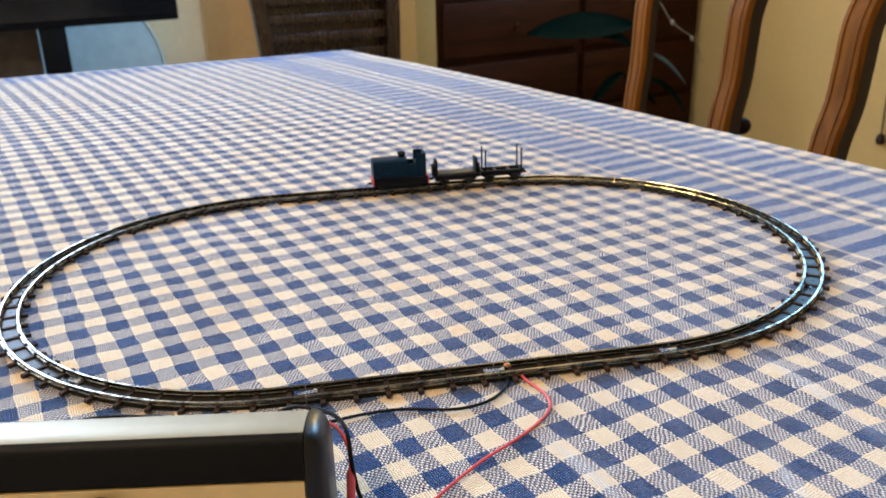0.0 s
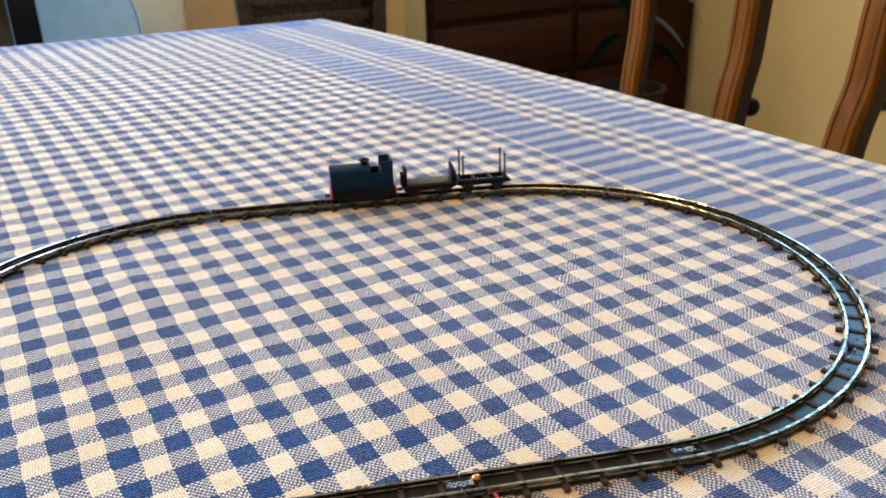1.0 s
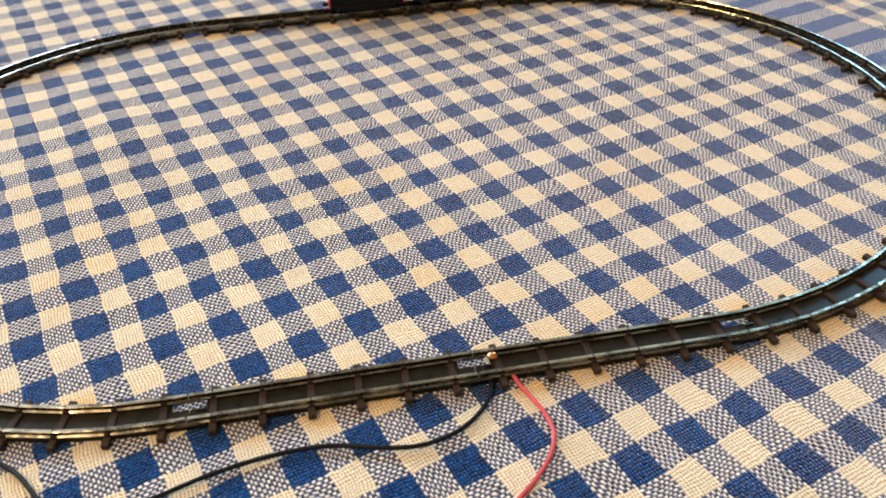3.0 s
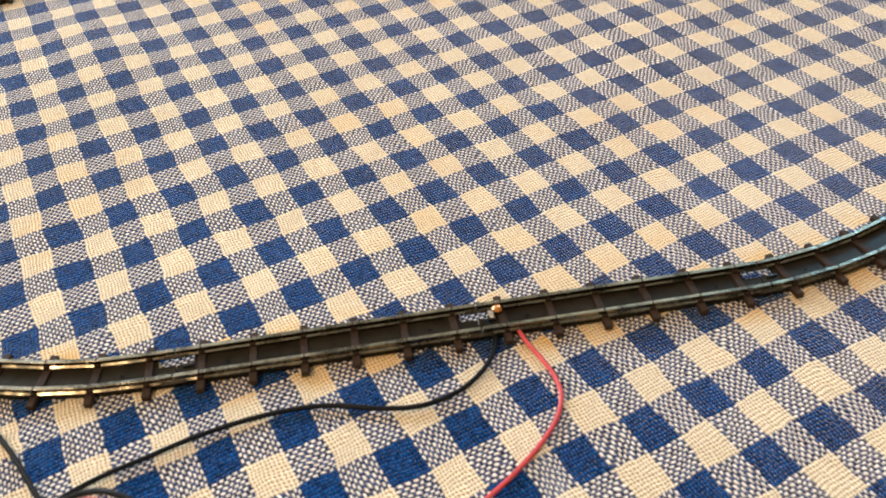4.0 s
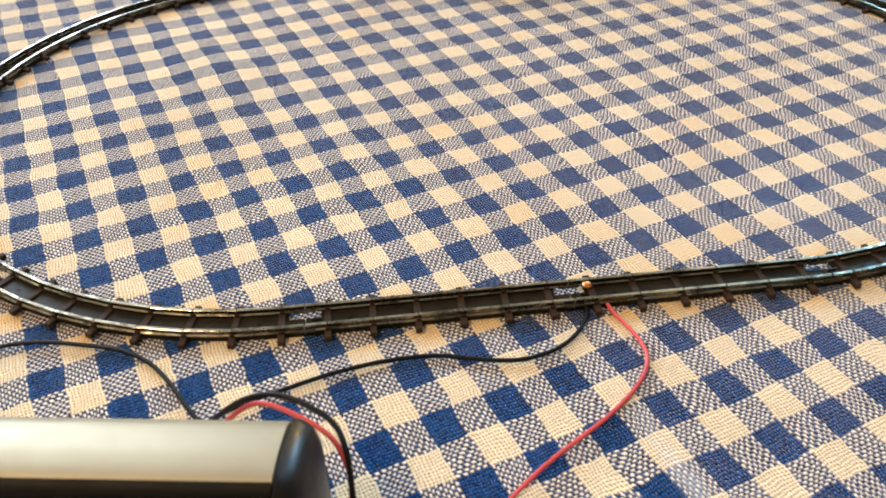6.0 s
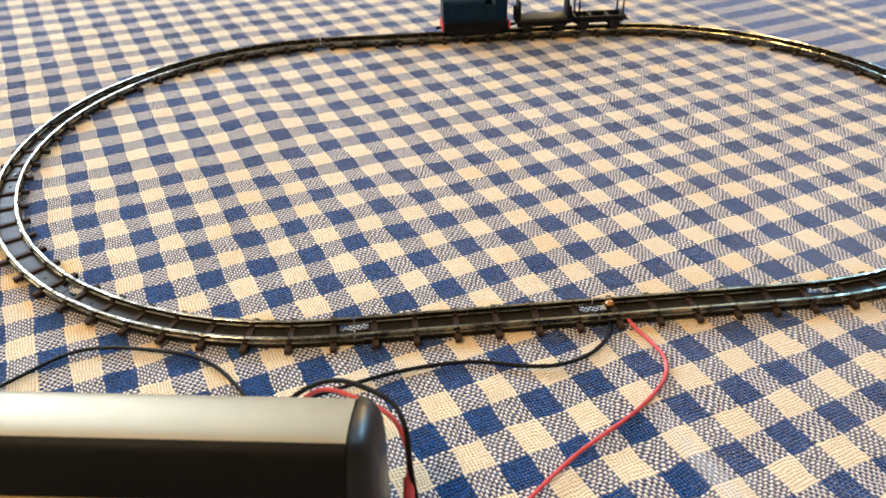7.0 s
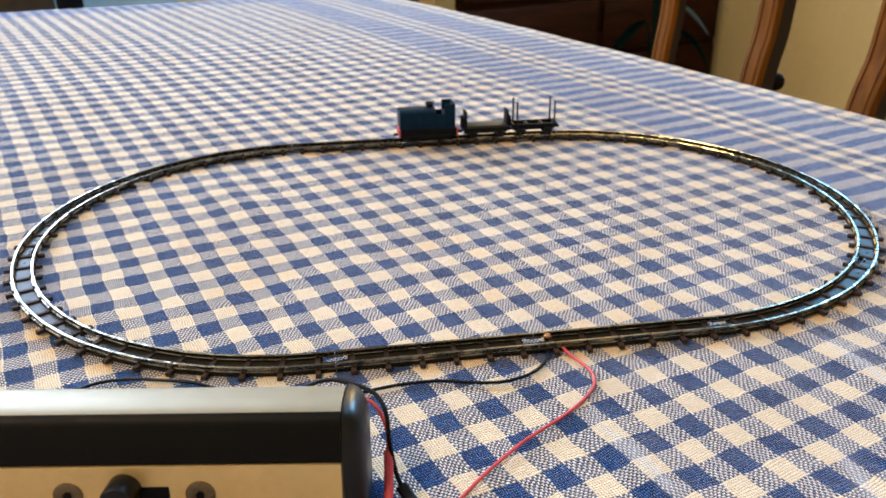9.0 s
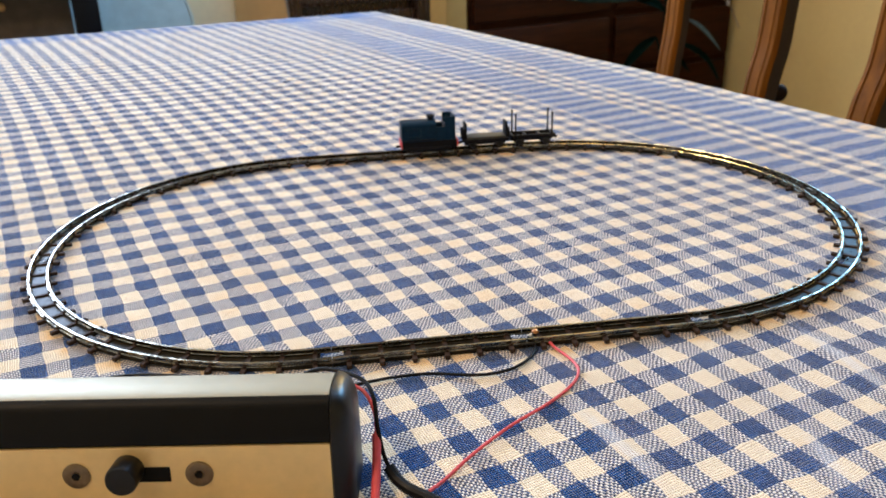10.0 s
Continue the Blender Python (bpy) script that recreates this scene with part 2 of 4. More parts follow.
RAIL = rail_metal()
SLEEPER = plain("sleeper_plastic", (0.036, 0.022, 0.015), 0.7, 0.0, 500, 0.35, 0.0001, 0.15)
WEB = plain("track_bed_plastic", (0.020, 0.0165, 0.011), 0.36, 0.0, 300, 0.5, 0.00003, 0.06)
JOINER = plain("joiner_metal", (0.10, 0.09, 0.075), 0.45, 1.0, 900, 0.6)
COPPER = plain("copper", (0.75, 0.36, 0.16), 0.3, 1.0, 500, 0.3)
LOCO_BLUE = plain("loco_blue", (0.001, 0.013, 0.032), 0.42, 0.0, 250, 0.3, 0.0, 0.12)
LOCO_BLACK = plain("loco_black", (0.005, 0.005, 0.007), 0.6, 0.0, 300, 0.4, 0.0, 0.12)
LOCO_RED = plain("loco_red", (0.45, 0.03, 0.025), 0.45, 0.0, 300, 0.25)
WAGON_GREY = plain("wagon_grey", (0.028, 0.025, 0.018), 0.55, 0.0, 300, 0.4, 0.0, 0.2)
WHEEL_STEEL = plain("wheel_steel", (0.03, 0.028, 0.026), 0.45, 1.0, 400, 0.3)
ALUMINIUM = plain("brushed_aluminium", (0.30, 0.262, 0.18), 0.52, 0.75, 300, 0.08)
# warm light reflected by the aluminium front, put into this colour
PANEL = plain("aluminium_panel", (0.72, 0.53, 0.23), 0.42, 0.6, 300, 0.08)
BLACK_GLOSS = plain("black_hole_and_reflection", (0.004, 0.004, 0.004), 0.5, 0.0, 200, 0.3, 0.0, 0.1)
CAP_BLACK = plain("cap_plastic", (0.005, 0.005, 0.0055), 0.36, 0.0, 250, 0.3, 0.0, 0.30)
SCREW = plain("screw_steel", (0.20, 0.145, 0.085), 0.4, 1.0, 600, 0.3)
WIRE_BLACK = plain("black_insulation", (0.006, 0.006, 0.007), 0.45, 0.0, 300, 0.3, 0.0, 0.12)
WIRE_RED = plain("red_insulation", (0.52, 0.065, 0.068), 0.42, 0.0, 300, 0.2, 0.0, 0.3)
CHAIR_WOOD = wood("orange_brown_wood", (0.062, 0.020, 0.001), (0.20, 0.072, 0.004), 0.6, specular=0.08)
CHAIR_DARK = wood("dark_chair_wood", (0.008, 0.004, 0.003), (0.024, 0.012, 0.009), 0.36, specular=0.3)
SLAT_WOOD = wood("dark_slat_wood", (0.010, 0.004, 0.002), (0.030, 0.013, 0.007), 0.27, specular=0.5)
SCROLL_WOOD = wood("matt_scroll_wood", (0.006, 0.004, 0.003), (0.018, 0.011, 0.008), 0.7, specular=0.05)
CHEST_WOOD = wood("dark_chest_wood", (0.011, 0.0026, 0.0005), (0.040, 0.0105, 0.0018), 0.55, (2.5, 30.0, 30.0), 0.08)
TABLE_WOOD = wood("table_wood", (0.10, 0.05, 0.025), (0.25, 0.13, 0.06), 0.4)
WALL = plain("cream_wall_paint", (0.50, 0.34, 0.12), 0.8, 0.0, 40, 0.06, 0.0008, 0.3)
TAN = plain("tan_wall", (0.56, 0.36, 0.15), 0.8, 0.0, 40, 0.08, 0.0008, 0.3)
TAUPE = plain("taupe_card", (0.085, 0.070, 0.055), 0.8, 0.0, 30, 0.35, 0.0005, 0.2)
OCHRE = plain("ochre_shade", (0.34, 0.20, 0.055), 0.7, 0.0, 40, 0.10, 0.0008, 0.3)
# same wall paint, lighter: more light on the north wall, put into its colour
WALL_LIT = plain("lit_wall_paint", (0.85, 0.69, 0.44), 0.8, 0.0, 40, 0.06, 0.0008, 0.3)
CEILING = plain("ceiling_paint", (0.62, 0.58, 0.50), 0.9, 0.0, 40, 0.05)
FLOOR = plain("brown_floor", (0.30, 0.24, 0.18), 0.35, 0.0, 20, 0.2)
LEAF = plain("plant_leaf", (0.003, 0.010, 0.006), 0.7, 0.0, 80, 0.35, 0.0, 0.03)
# the pale reflection on one leaf, put into its colour
LEAF_SHEEN = plain("sheen_leaf", (0.09, 0.125, 0.12), 0.5, 0.0, 80, 0.3, 0.0, 0.2)
BUD = plain("dry_bud", (0.20, 0.16, 0.12), 0.7, 0.0, 80, 0.3)
POT = plain("plant_pot", (0.022, 0.012, 0.008), 0.7, 0.0, 80, 0.2, 0.0, 0.06)
TV_BLACK = plain("tv_plastic", (0.004, 0.004, 0.005), 0.5, 0.0, 80, 0.2, 0.0, 0.1)
SCREEN = plain("tv_screen", (0.006, 0.006, 0.007), 0.15, 0.0, 80, 0.2)
BLUE_GREY = plain("blue_grey_fabric", (0.50, 0.60, 0.62), 0.85, 0.0, 200, 0.15, 0.0004)
LAMP_WHITE = plain("lamp_enamel", (0.8, 0.78, 0.72), 0.4, 0.0, 60, 0.05)
BRASS = plain("brass_knob", (0.5, 0.33, 0.14), 0.35, 1.0, 200, 0.2)

# ---- mesh helpers ----


def part(name, bm, material, parent=None, label="", smooth=True):
    mesh = bpy.data.meshes.new(name)
    bmesh.ops.recalc_face_normals(bm, faces=bm.faces)
    bm.to_mesh(mesh)
    bm.free()
    mesh.materials.append(material)
    if smooth:
        for p in mesh.polygons:
            p.use_smooth = True
        mesh.set_sharp_from_angle(angle=radians(35))
    ob = new(name, mesh)
    ob.parent = parent
    if label:
        ob["label"] = label
    return ob


def thing(name, m, label, category, group="", kind=""):
    ob = new(name)
    ob.empty_display_size = 0.01
    ob.matrix_world = m
    return tagged(ob, label, category, group, kind)


def block(bm, size, at=(0, 0, 0), turn=(0, 0, 0), bevel=0.0, segments=2):
    """A box with rounded edges added to bm."""
    made = bmesh.ops.create_cube(bm, size=1.0)
    verts = made["verts"]
    bmesh.ops.transform(bm, matrix=Matrix.Diagonal((*size, 1)), verts=verts)
    if bevel:
        edges = list({e for v in verts for e in v.link_edges})
        out = bmesh.ops.bevel(bm, geom=edges, offset=bevel, segments=segments, affect="EDGES", profile=0.5)
        verts = list({v for f in out["faces"] for v in f.verts} | {v for v in verts if v.is_valid})
    bmesh.ops.transform(bm, matrix=pose(*at, *turn), verts=verts)
    return verts


def boxed(size, at=(0, 0, 0), turn=(0, 0, 0), bevel=0.0, segments=2):
    bm = bmesh.new()
    block(bm, size, at, turn, bevel, segments)
    return bm


def lathe(profile, turns=24):
    """A round body about z from (radius, height) pairs."""
    bm = bmesh.new()
    rings = []
    for r, z in profile:
        if r < 1e-7:
            rings.append([bm.verts.new((0, 0, z))])
        else:
            rings.append([bm.verts.new((r * math.cos(2 * math.pi * k / turns), r * math.sin(2 * math.pi * k / turns), z)) for k in range(turns)])
    for a, b in zip(rings, rings[1:]):
        for k in range(turns):
            j = (k + 1) % turns
            if len(a) == 1 and len(b) == 1:
                continue
            if len(a) == 1:
                bm.faces.new((a[0], b[j], b[k]))
            elif len(b) == 1:
                bm.faces.new((a[k], a[j], b[0]))
            else:
                bm.faces.new((a[k], a[j], b[j], b[k]))
    return bm


def sweep(bm, points, section, closed_section=True, caps=True, up=Vector((0, 0, 1))):
    """Runs a flat section (sideways, up) along points."""
    points = [Vector(p) for p in points]
    rings = []
    for i, p in enumerate(points):
        ahead = (points[min(i + 1, len(points) - 1)] - points[max(i - 1, 0)]).normalized()
        side = ahead.cross(up)
        side = side.normalized() if side.length > 1e-6 else Vector((1, 0, 0))
        top = side.cross(ahead).normalized()
        rings.append([bm.verts.new(p + side * a + top * b) for a, b in section])
    k = len(section)
    for a, b in zip(rings, rings[1:]):
        for i in range(k if closed_section else k - 1):
            j = (i + 1) % k
            bm.faces.new((a[i], a[j], b[j], b[i]))
    if caps and closed_section:
        bm.faces.new(rings[0])
        bm.faces.new(list(reversed(rings[-1])))
    return bm


def ring(radius, sides=8):
    return [(radius * math.cos(2 * math.pi * k / sides), radius * math.sin(2 * math.pi * k / sides)) for k in range(sides)]


def smooth_line(points, steps=8):
    """A Catmull-Rom line through the points."""
    pts = [Vector(p) for p in points]
    pts = [pts[0] * 2 - pts[1]] + pts + [pts[-1] * 2 - pts[-2]]
    out = []
    for a, b, c, d in zip(pts, pts[1:], pts[2:], pts[3:]):
        for k in range(steps):
            t = k / steps
            out.append(0.5 * (2 * b + (c - a) * t + (2 * a - 5 * b + 4 * c - d) * t * t + (3 * b - a - 3 * c + d) * t ** 3))
    return out + [pts[-2]]


def tube(points, radius, sides=8, steps=8):
    return sweep(bmesh.new(), smooth_line(points, steps), ring(radius, sides))


# ---- room ----
X0, X1, Y0, Y1, HIGH = -1.8, 2.68, -1.9, 3.15, 2.6
TOP = 0.75
tagged(part("floor", boxed((X1 - X0 + 0.4, Y1 - Y0 + 0.4, 0.1), ((X0 + X1) / 2, (Y0 + Y1) / 2, -0.05)), FLOOR), "plain brown floor under the dining table", "floor", kind="structure")
tagged(part("ceiling", boxed((X1 - X0 + 0.4, Y1 - Y0 + 0.4, 0.1), ((X0 + X1) / 2, (Y0 + Y1) / 2, HIGH + 0.05)), CEILING), "plain pale ceiling", "ceiling", kind="structure")
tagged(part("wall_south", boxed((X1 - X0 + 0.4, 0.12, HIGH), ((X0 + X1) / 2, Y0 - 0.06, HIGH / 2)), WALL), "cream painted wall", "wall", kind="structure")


def wall_with_window(a, b, low, high, start, end):
    """A wall along x from start to end, 0.12 thick towards +y, with an opening from a to b."""
    bm = bmesh.new()
    for x0, x1, z0, z1 in ((start, a, 0, HIGH), (b, end, 0, HIGH), (a, b, 0, low), (a, b, high, HIGH)):
        block(bm, (x1 - x0, 0.12, z1 - z0), ((x0 + x1) / 2, 0.06, (z0 + z1) / 2))
    return bm


def window_frame(name, a, b, low, high, m):
    t = tagged(thing(name, m, "white framed window letting in daylight", "window"), kind="structure")
    w, h, cx, cz = b - a, high - low, (a + b) / 2, (low + high) / 2
    for x in (a + 0.02, cx, b - 0.02):
        part("window_frame", boxed((0.04, 0.04, h), (x, 0.09, cz), bevel=0.004), LAMP_WHITE, t)
    for z in (low + 0.02, high - 0.02):
        part("window_frame", boxed((w - 0.08, 0.036, 0.04), (cx, 0.09, z), bevel=0.004), LAMP_WHITE, t)
    part("window_sill", boxed((w + 0.06, 0.10, 0.024), (cx, -0.02, low - 0.014), bevel=0.005), LAMP_WHITE, t)


north = tagged(part("wall_north", wall_with_window(*NW, X0 - 0.2, X1 + 0.2), WALL_LIT), "cream painted wall behind the furniture", "wall", kind="structure")
north.matrix_world = NORTH
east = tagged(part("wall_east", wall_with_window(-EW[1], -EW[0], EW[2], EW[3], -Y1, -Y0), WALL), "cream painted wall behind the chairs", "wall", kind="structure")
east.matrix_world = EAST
window_frame("window_1", *NW, NORTH)
window_frame("window_2", -EW[1], -EW[0], EW[2], EW[3], EAST)
# assumed pier, placed to fit the camera's view; its shade is in the ochre
tagged(part("wall_pier", boxed((0.080, 0.53, HIGH), (1.396, Y1 - 0.265, HIGH / 2), bevel=0.003), OCHRE), "narrow pier beside the chest, its shade in the ochre colour", "wall", kind="structure")
tagged(part("wall_panel", boxed((0.576, 0.014, HIGH), (1.066, Y1 - 0.007, HIGH / 2)), TAN), "tan stretch of wall behind the slatted chair", "wall", kind="structure")
tagged(part("wall_west", boxed((0.12, Y1 - Y0, HIGH), (X0 - 0.06, (Y0 + Y1) / 2, HIGH / 2)), WALL_LIT), "painted wall in the lit tone", "wall", kind="structure")

# ---- table and cloth ----
TX0, TX1, TY0, TY1 = -0.40, 0.566, -0.36, 1.285


def lay(x, y):
    """Bends the table's far end to fit the camera's view: where a point of the square plan comes to lie."""
    far = min(max((y - 0.45) / 0.85, 0.0), 1.3)
    return x - 0.045 * far * far, y + 0.11 * (0.50 - x) * far * far


def dining_table():
    t = thing("dining_table", pose((TX0 + TX1) / 2, (TY0 + TY1) / 2, 0), "wooden dining table under a checked tablecloth", "table")
    w, d = TX1 - TX0, TY1 - TY0
    top = boxed((w, d, 0.03), (0, 0, TOP - 0.0185), bevel=0.006)
    mx, my = (TX0 + TX1) / 2, (TY0 + TY1) / 2
    for v in top.verts:
        x, y = lay(v.co.x + mx, v.co.y + my)
        v.co.x, v.co.y = x - mx, y - my
    part("tabletop", top, TABLE_WOOD, t)
    part("apron", boxed((w - 0.12, d - 0.12, 0.08), (0, 0, TOP - 0.074), bevel=0.003), TABLE_WOOD, t)
    for sx in (-1, 1):
        for sy in (-1, 1):
            leg = lathe([(0, 0), (0.02, 0), (0.022, 0.01), (0.03, 0.3), (0.026, 0.34), (0.034, 0.36), (0.034, TOP - 0.12), (0, TOP - 0.12)], 16)
            bmesh.ops.translate(leg, vec=(sx * (w / 2 - 0.09), sy * (d / 2 - 0.09), 0), verts=leg.verts)
            part("leg", leg, TABLE_WOOD, t)


def ripple(x, y):
    """Height of the cloth's soft waves over the table."""
    h = 0.0007 * noise.noise(Vector((x * 9, y * 9, 0.3))) + 0.0006 * noise.noise(Vector((x * 28, y * 28, 4.0)))
    # a pucker inside the track and two low folds at the near corner
    d = math.hypot((x - 0.101) / 0.016, (y - 0.492) / 0.03)
    h += 0.0016 * math.exp(-d * d)
    for ox, oy, ang, height in ((0.259, 0.203, 78, 0.0016), (0.148, 0.206, 88, 0.0012)):
        c, s = math.cos(radians(ang)), math.sin(radians(ang))
        a, b = (x - ox) * c + (y - oy) * s, -(x - ox) * s + (y - oy) * c
        h += height * math.exp(-(b / 0.007) ** 2 - (a / 0.035) ** 2)
    return h


def tablecloth():
    hang, step, r = 0.16, 0.0055, 0.012
    xs = np.arange(TX0 - hang, TX1 + hang + step / 2, step)
    ys = np.arange(TY0 - hang, TY1 + hang + step / 2, step)

    def fold(over):
        """How far out and down the cloth lies, this far past the edge."""
        if over <= 0:
            return 0.0, 0.0
        a = min(over / r, math.pi / 2)
        return r * math.sin(a), r * (1 - math.cos(a)) + max(0.0, over - r * math.pi / 2)

    verts, uvs = [], []
    for y in ys:
        for x in xs:
            ox, oy = max(TX0 - x, x - TX1, 0.0), max(TY0 - y, y - TY1, 0.0)
            (ax, dx), (ay, dy) = fold(ox), fold(oy)
            cx, cy = min(max(x, TX0), TX1), min(max(y, TY0), TY1)
            sx, sy = (1 if x > 0 else -1), (1 if y > 0.4 else -1)
            down = max(dx, dy)
            wave = 0.010 * min(1.0, down / 0.08) * math.sin((x if oy > ox else y) * 38 + 1.0)
            px, py = cx + sx * (ax + (wave + 0.004 if ox > 0 else 0)), cy + sy * (ay + (wave + 0.004 if oy > 0 else 0))
            pz = TOP + ripple(x, y) - down
            # the cloth dips a little along its worn edge
            if ox == 0 and oy == 0:
                pz -= 0.0012 * max(0.0, 1 - (TX1 - x) / 0.05) * (0.5 + 0.5 * math.sin(y * 60))
            verts.append((*lay(px, py), pz))
            uvs.append(((x - 0.14) / PX, (y - 0.253) / PY))
    w, n = len(xs), len(ys)
    faces = [(j * w + i, j * w + i + 1, (j + 1) * w + i + 1, (j + 1) * w + i) for j in range(n - 1) for i in range(w - 1)]
    mesh = bpy.data.meshes.new("tablecloth")
    mesh.from_pydata(verts, [], faces)
    layer = mesh.uv_layers.new(name="checks")
    flat = np.array(uvs)[np.array(faces).ravel()]
    layer.data.foreach_set("uv", flat.ravel())
    mesh.polygons.foreach_set("use_smooth", [True] * len(mesh.polygons))
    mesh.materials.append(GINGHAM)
    tagged(new("tablecloth", mesh), "blue and cream gingham cotton tablecloth with striped border", "tablecloth")


dining_table()
tablecloth()

# ---- model railway: oval of snap-together sections ----
BASE = TOP + 0.0006
GAUGE = 0.0043
OVAL = pose(OX, OY, BASE, 0, 0, OA)
RAIL_FORM = [(-0.0010, 0), (0.0010, 0), (0.0010, 0.0003), (0.0004, 0.0006), (0.0004, 0.0012), (0.00062, 0.0014), (0.00060, 0.0019), (0.00045, 0.0020), (-0.00045, 0.0020), (-0.00060, 0.0019), (-0.00062, 0.0014), (-0.0004, 0.0012), (-0.0004, 0.0006), (-0.0010, 0.0003)]
SLEEPER_TOP = 0.0019
SHIFT = 0.0070  # how far the joints are moved round the oval to fit the camera's view


def oval_at(s, off):
    """The place and heading s metres round the oval from the near straight's start, off to its outside."""
    s += SHIFT
    bend = RADIUS * math.pi
    if s < 2 * HALF:
        return -HALF + s, -RADIUS - off, 0.0
    a = min(s - 2 * HALF, bend) / RADIUS
    x, y = HALF + (RADIUS + off) * math.sin(a), -(RADIUS + off) * math.cos(a)
    past = max(0.0, s - 2 * HALF - bend)
    return x - past, y, math.degrees(a)


def sleeper_mesh():
    bm = bmesh.new()
    block(bm, (0.0021, 0.0168, SLEEPER_TOP), (0, 0, SLEEPER_TOP / 2), bevel=0.00025, segments=1)
    return bm


def clip_mesh():
    """A rail clip: two small jaws on the rail's foot, one of them reaching up to the rail's head."""
    bm = bmesh.new()
    block(bm, (0.0014, 0.0007, 0.0015), (0, 0.00085, SLEEPER_TOP + 0.0007), bevel=0.0001, segments=1)
    block(bm, (0.0014, 0.0007, 0.0011), (0, -0.00085, SLEEPER_TOP + 0.0005), bevel=0.0001, segments=1)
    block(bm, (0.00035, 0.00125, 0.00022), (0, 0.0, SLEEPER_TOP + 0.00192))
    return bm


SHARED = {}


def piece(name, make, material, parent, m):
    """A small part that shares one mesh with all its like."""
    if name not in SHARED:
        ob = part(name, make(), material, parent, smooth=False)
        SHARED[name] = ob.data
    else:
        ob = new(name, SHARED[name])
        ob.parent = parent
    ob.matrix_basis = m
    return ob


NOTCH = 0.0047


def track_section(label, start, length, count):
    """One section from start on, with its sleepers. Its bed is notched beside the inner rail at both ends."""
    t = thing("track_section", OVAL, label, "track section", "model railway oval")
    marks = [0.0002, *[length * (k + 0.5) / count for k in range(count)], length - 0.0002]

    def along(off, z, stops):
        return [(*oval_at(start + a, off)[:2], z) for a in stops]
    for s in (-1, 1):
        part("rail", sweep(bmesh.new(), along(s * GAUGE, SLEEPER_TOP, marks), RAIL_FORM), RAIL, t, "bright mottled metal rail", smooth=False)
    bed = sweep(bmesh.new(), along(0, 0.0, [NOTCH, *marks[1:-1], length - NOTCH]), [(-0.0050, 0.0001), (0.0050, 0.0001), (0.0050, 0.00182), (0.0034, 0.00182), (0.0034, 0.0012), (-0.0034, 0.0012), (-0.0034, 0.00182), (-0.0050, 0.00182)])
    for a, b in ((0.0002, NOTCH), (length - NOTCH, length - 0.0002)):
        sweep(bed, along(0, 0.0, [a, (a + b) / 2, b]), [(-0.0012, 0.0001), (0.0050, 0.0001), (0.0050, 0.00182), (0.0034, 0.00182), (0.0034, 0.0012), (-0.0012, 0.0012)])
    part("track_bed", bed, WEB, t)
    for k in (1, count - 1):
        x, y, turn = oval_at(start + length * k / count, 0)
        piece("nail_hole", lambda: lathe([(0.0006, 0.0008), (0.0006, 0.00135), (0.00035, 0.00135), (0, 0.0013)], 10), BLACK_GLOSS, t, pose(x, y, 0))
    for k in range(count):
        a = start + length * (k + 0.5) / count
        x, y, turn = oval_at(a, 0)
        wry = 1.6 * math.sin(a * 911.0)
        piece("sleeper", sleeper_mesh, SLEEPER, t, pose(x, y, 0, 0, 0, turn + wry))
        for s in (-1, 1):
            x, y, turn = oval_at(a, s * GAUGE)
            piece("rail_clip", clip_mesh, SLEEPER, t, pose(x, y, 0, 0, 0, turn))
    for s in (-1, 1):
        x, y, turn = oval_at(start, s * GAUGE)
        piece("rail_joiner", lambda: boxed((0.0064, 0.0026, 0.0008), (0, 0, SLEEPER_TOP + 0.0001), bevel=0.0002, segments=1), JOINER, t, pose(x, y, 0, 0, 0, turn))
    x, y, turn = oval_at(start + 0.0032, -0.0003)
    piece("coupling_hook", lambda: boxed((0.0030, 0.0008, 0.0010), (0, 0, 0.0014), bevel=0.0002, segments=1), CAP_BLACK, t, pose(x, y, 0, 0, 0, turn))
    return t


BEND = RADIUS * math.pi / 4
half_oval = [track_section("straight dark model railway track section with metal rails", k * HALF, HALF, 6) for k in range(2)]
half_oval += [track_section("curved dark model railway track section with metal rails", 2 * HALF + k * BEND, BEND, 8) for k in range(4)]
for section in half_oval:
    copy_thing(section, OVAL @ pose(0, 0, 0, 0, 0, 180))

# ---- train on the far straight ----
RAIL_TOP = SLEEPER_TOP + 0.0020


def on_straight(u):
    """On the far straight, or on round the curve past its end."""
    a = max(0.0, u - HALF) / RADIUS
    return OVAL @ pose(min(u, HALF) + RADIUS * math.sin(a), RADIUS * math.cos(a), RAIL_TOP, 0, 0, -math.degrees(a))


LOCO_AT = 0.0057


def wheelset(parent, x, r=0.0028):
    for s in (-1, 1):
        w = lathe([(0, -0.0011), (r + 0.0006, -0.0011), (r + 0.0006, -0.0005), (r, -0.0003), (r, 0.0011), (r * 0.7, 0.0012), (r * 0.65, 0.0007), (0, 0.0007)], 20)
        bmesh.ops.transform(w, matrix=pose(x, s * 0.0043, r, -90 * s, 0, 0), verts=w.verts)
        part("wheel", w, WHEEL_STEEL, parent, "small flanged metal wheel")
    axle = tube([(x, -0.004, r), (x, 0.004, r)], 0.0006, 6, 1)
    part("axle", axle, WHEEL_STEEL, parent)


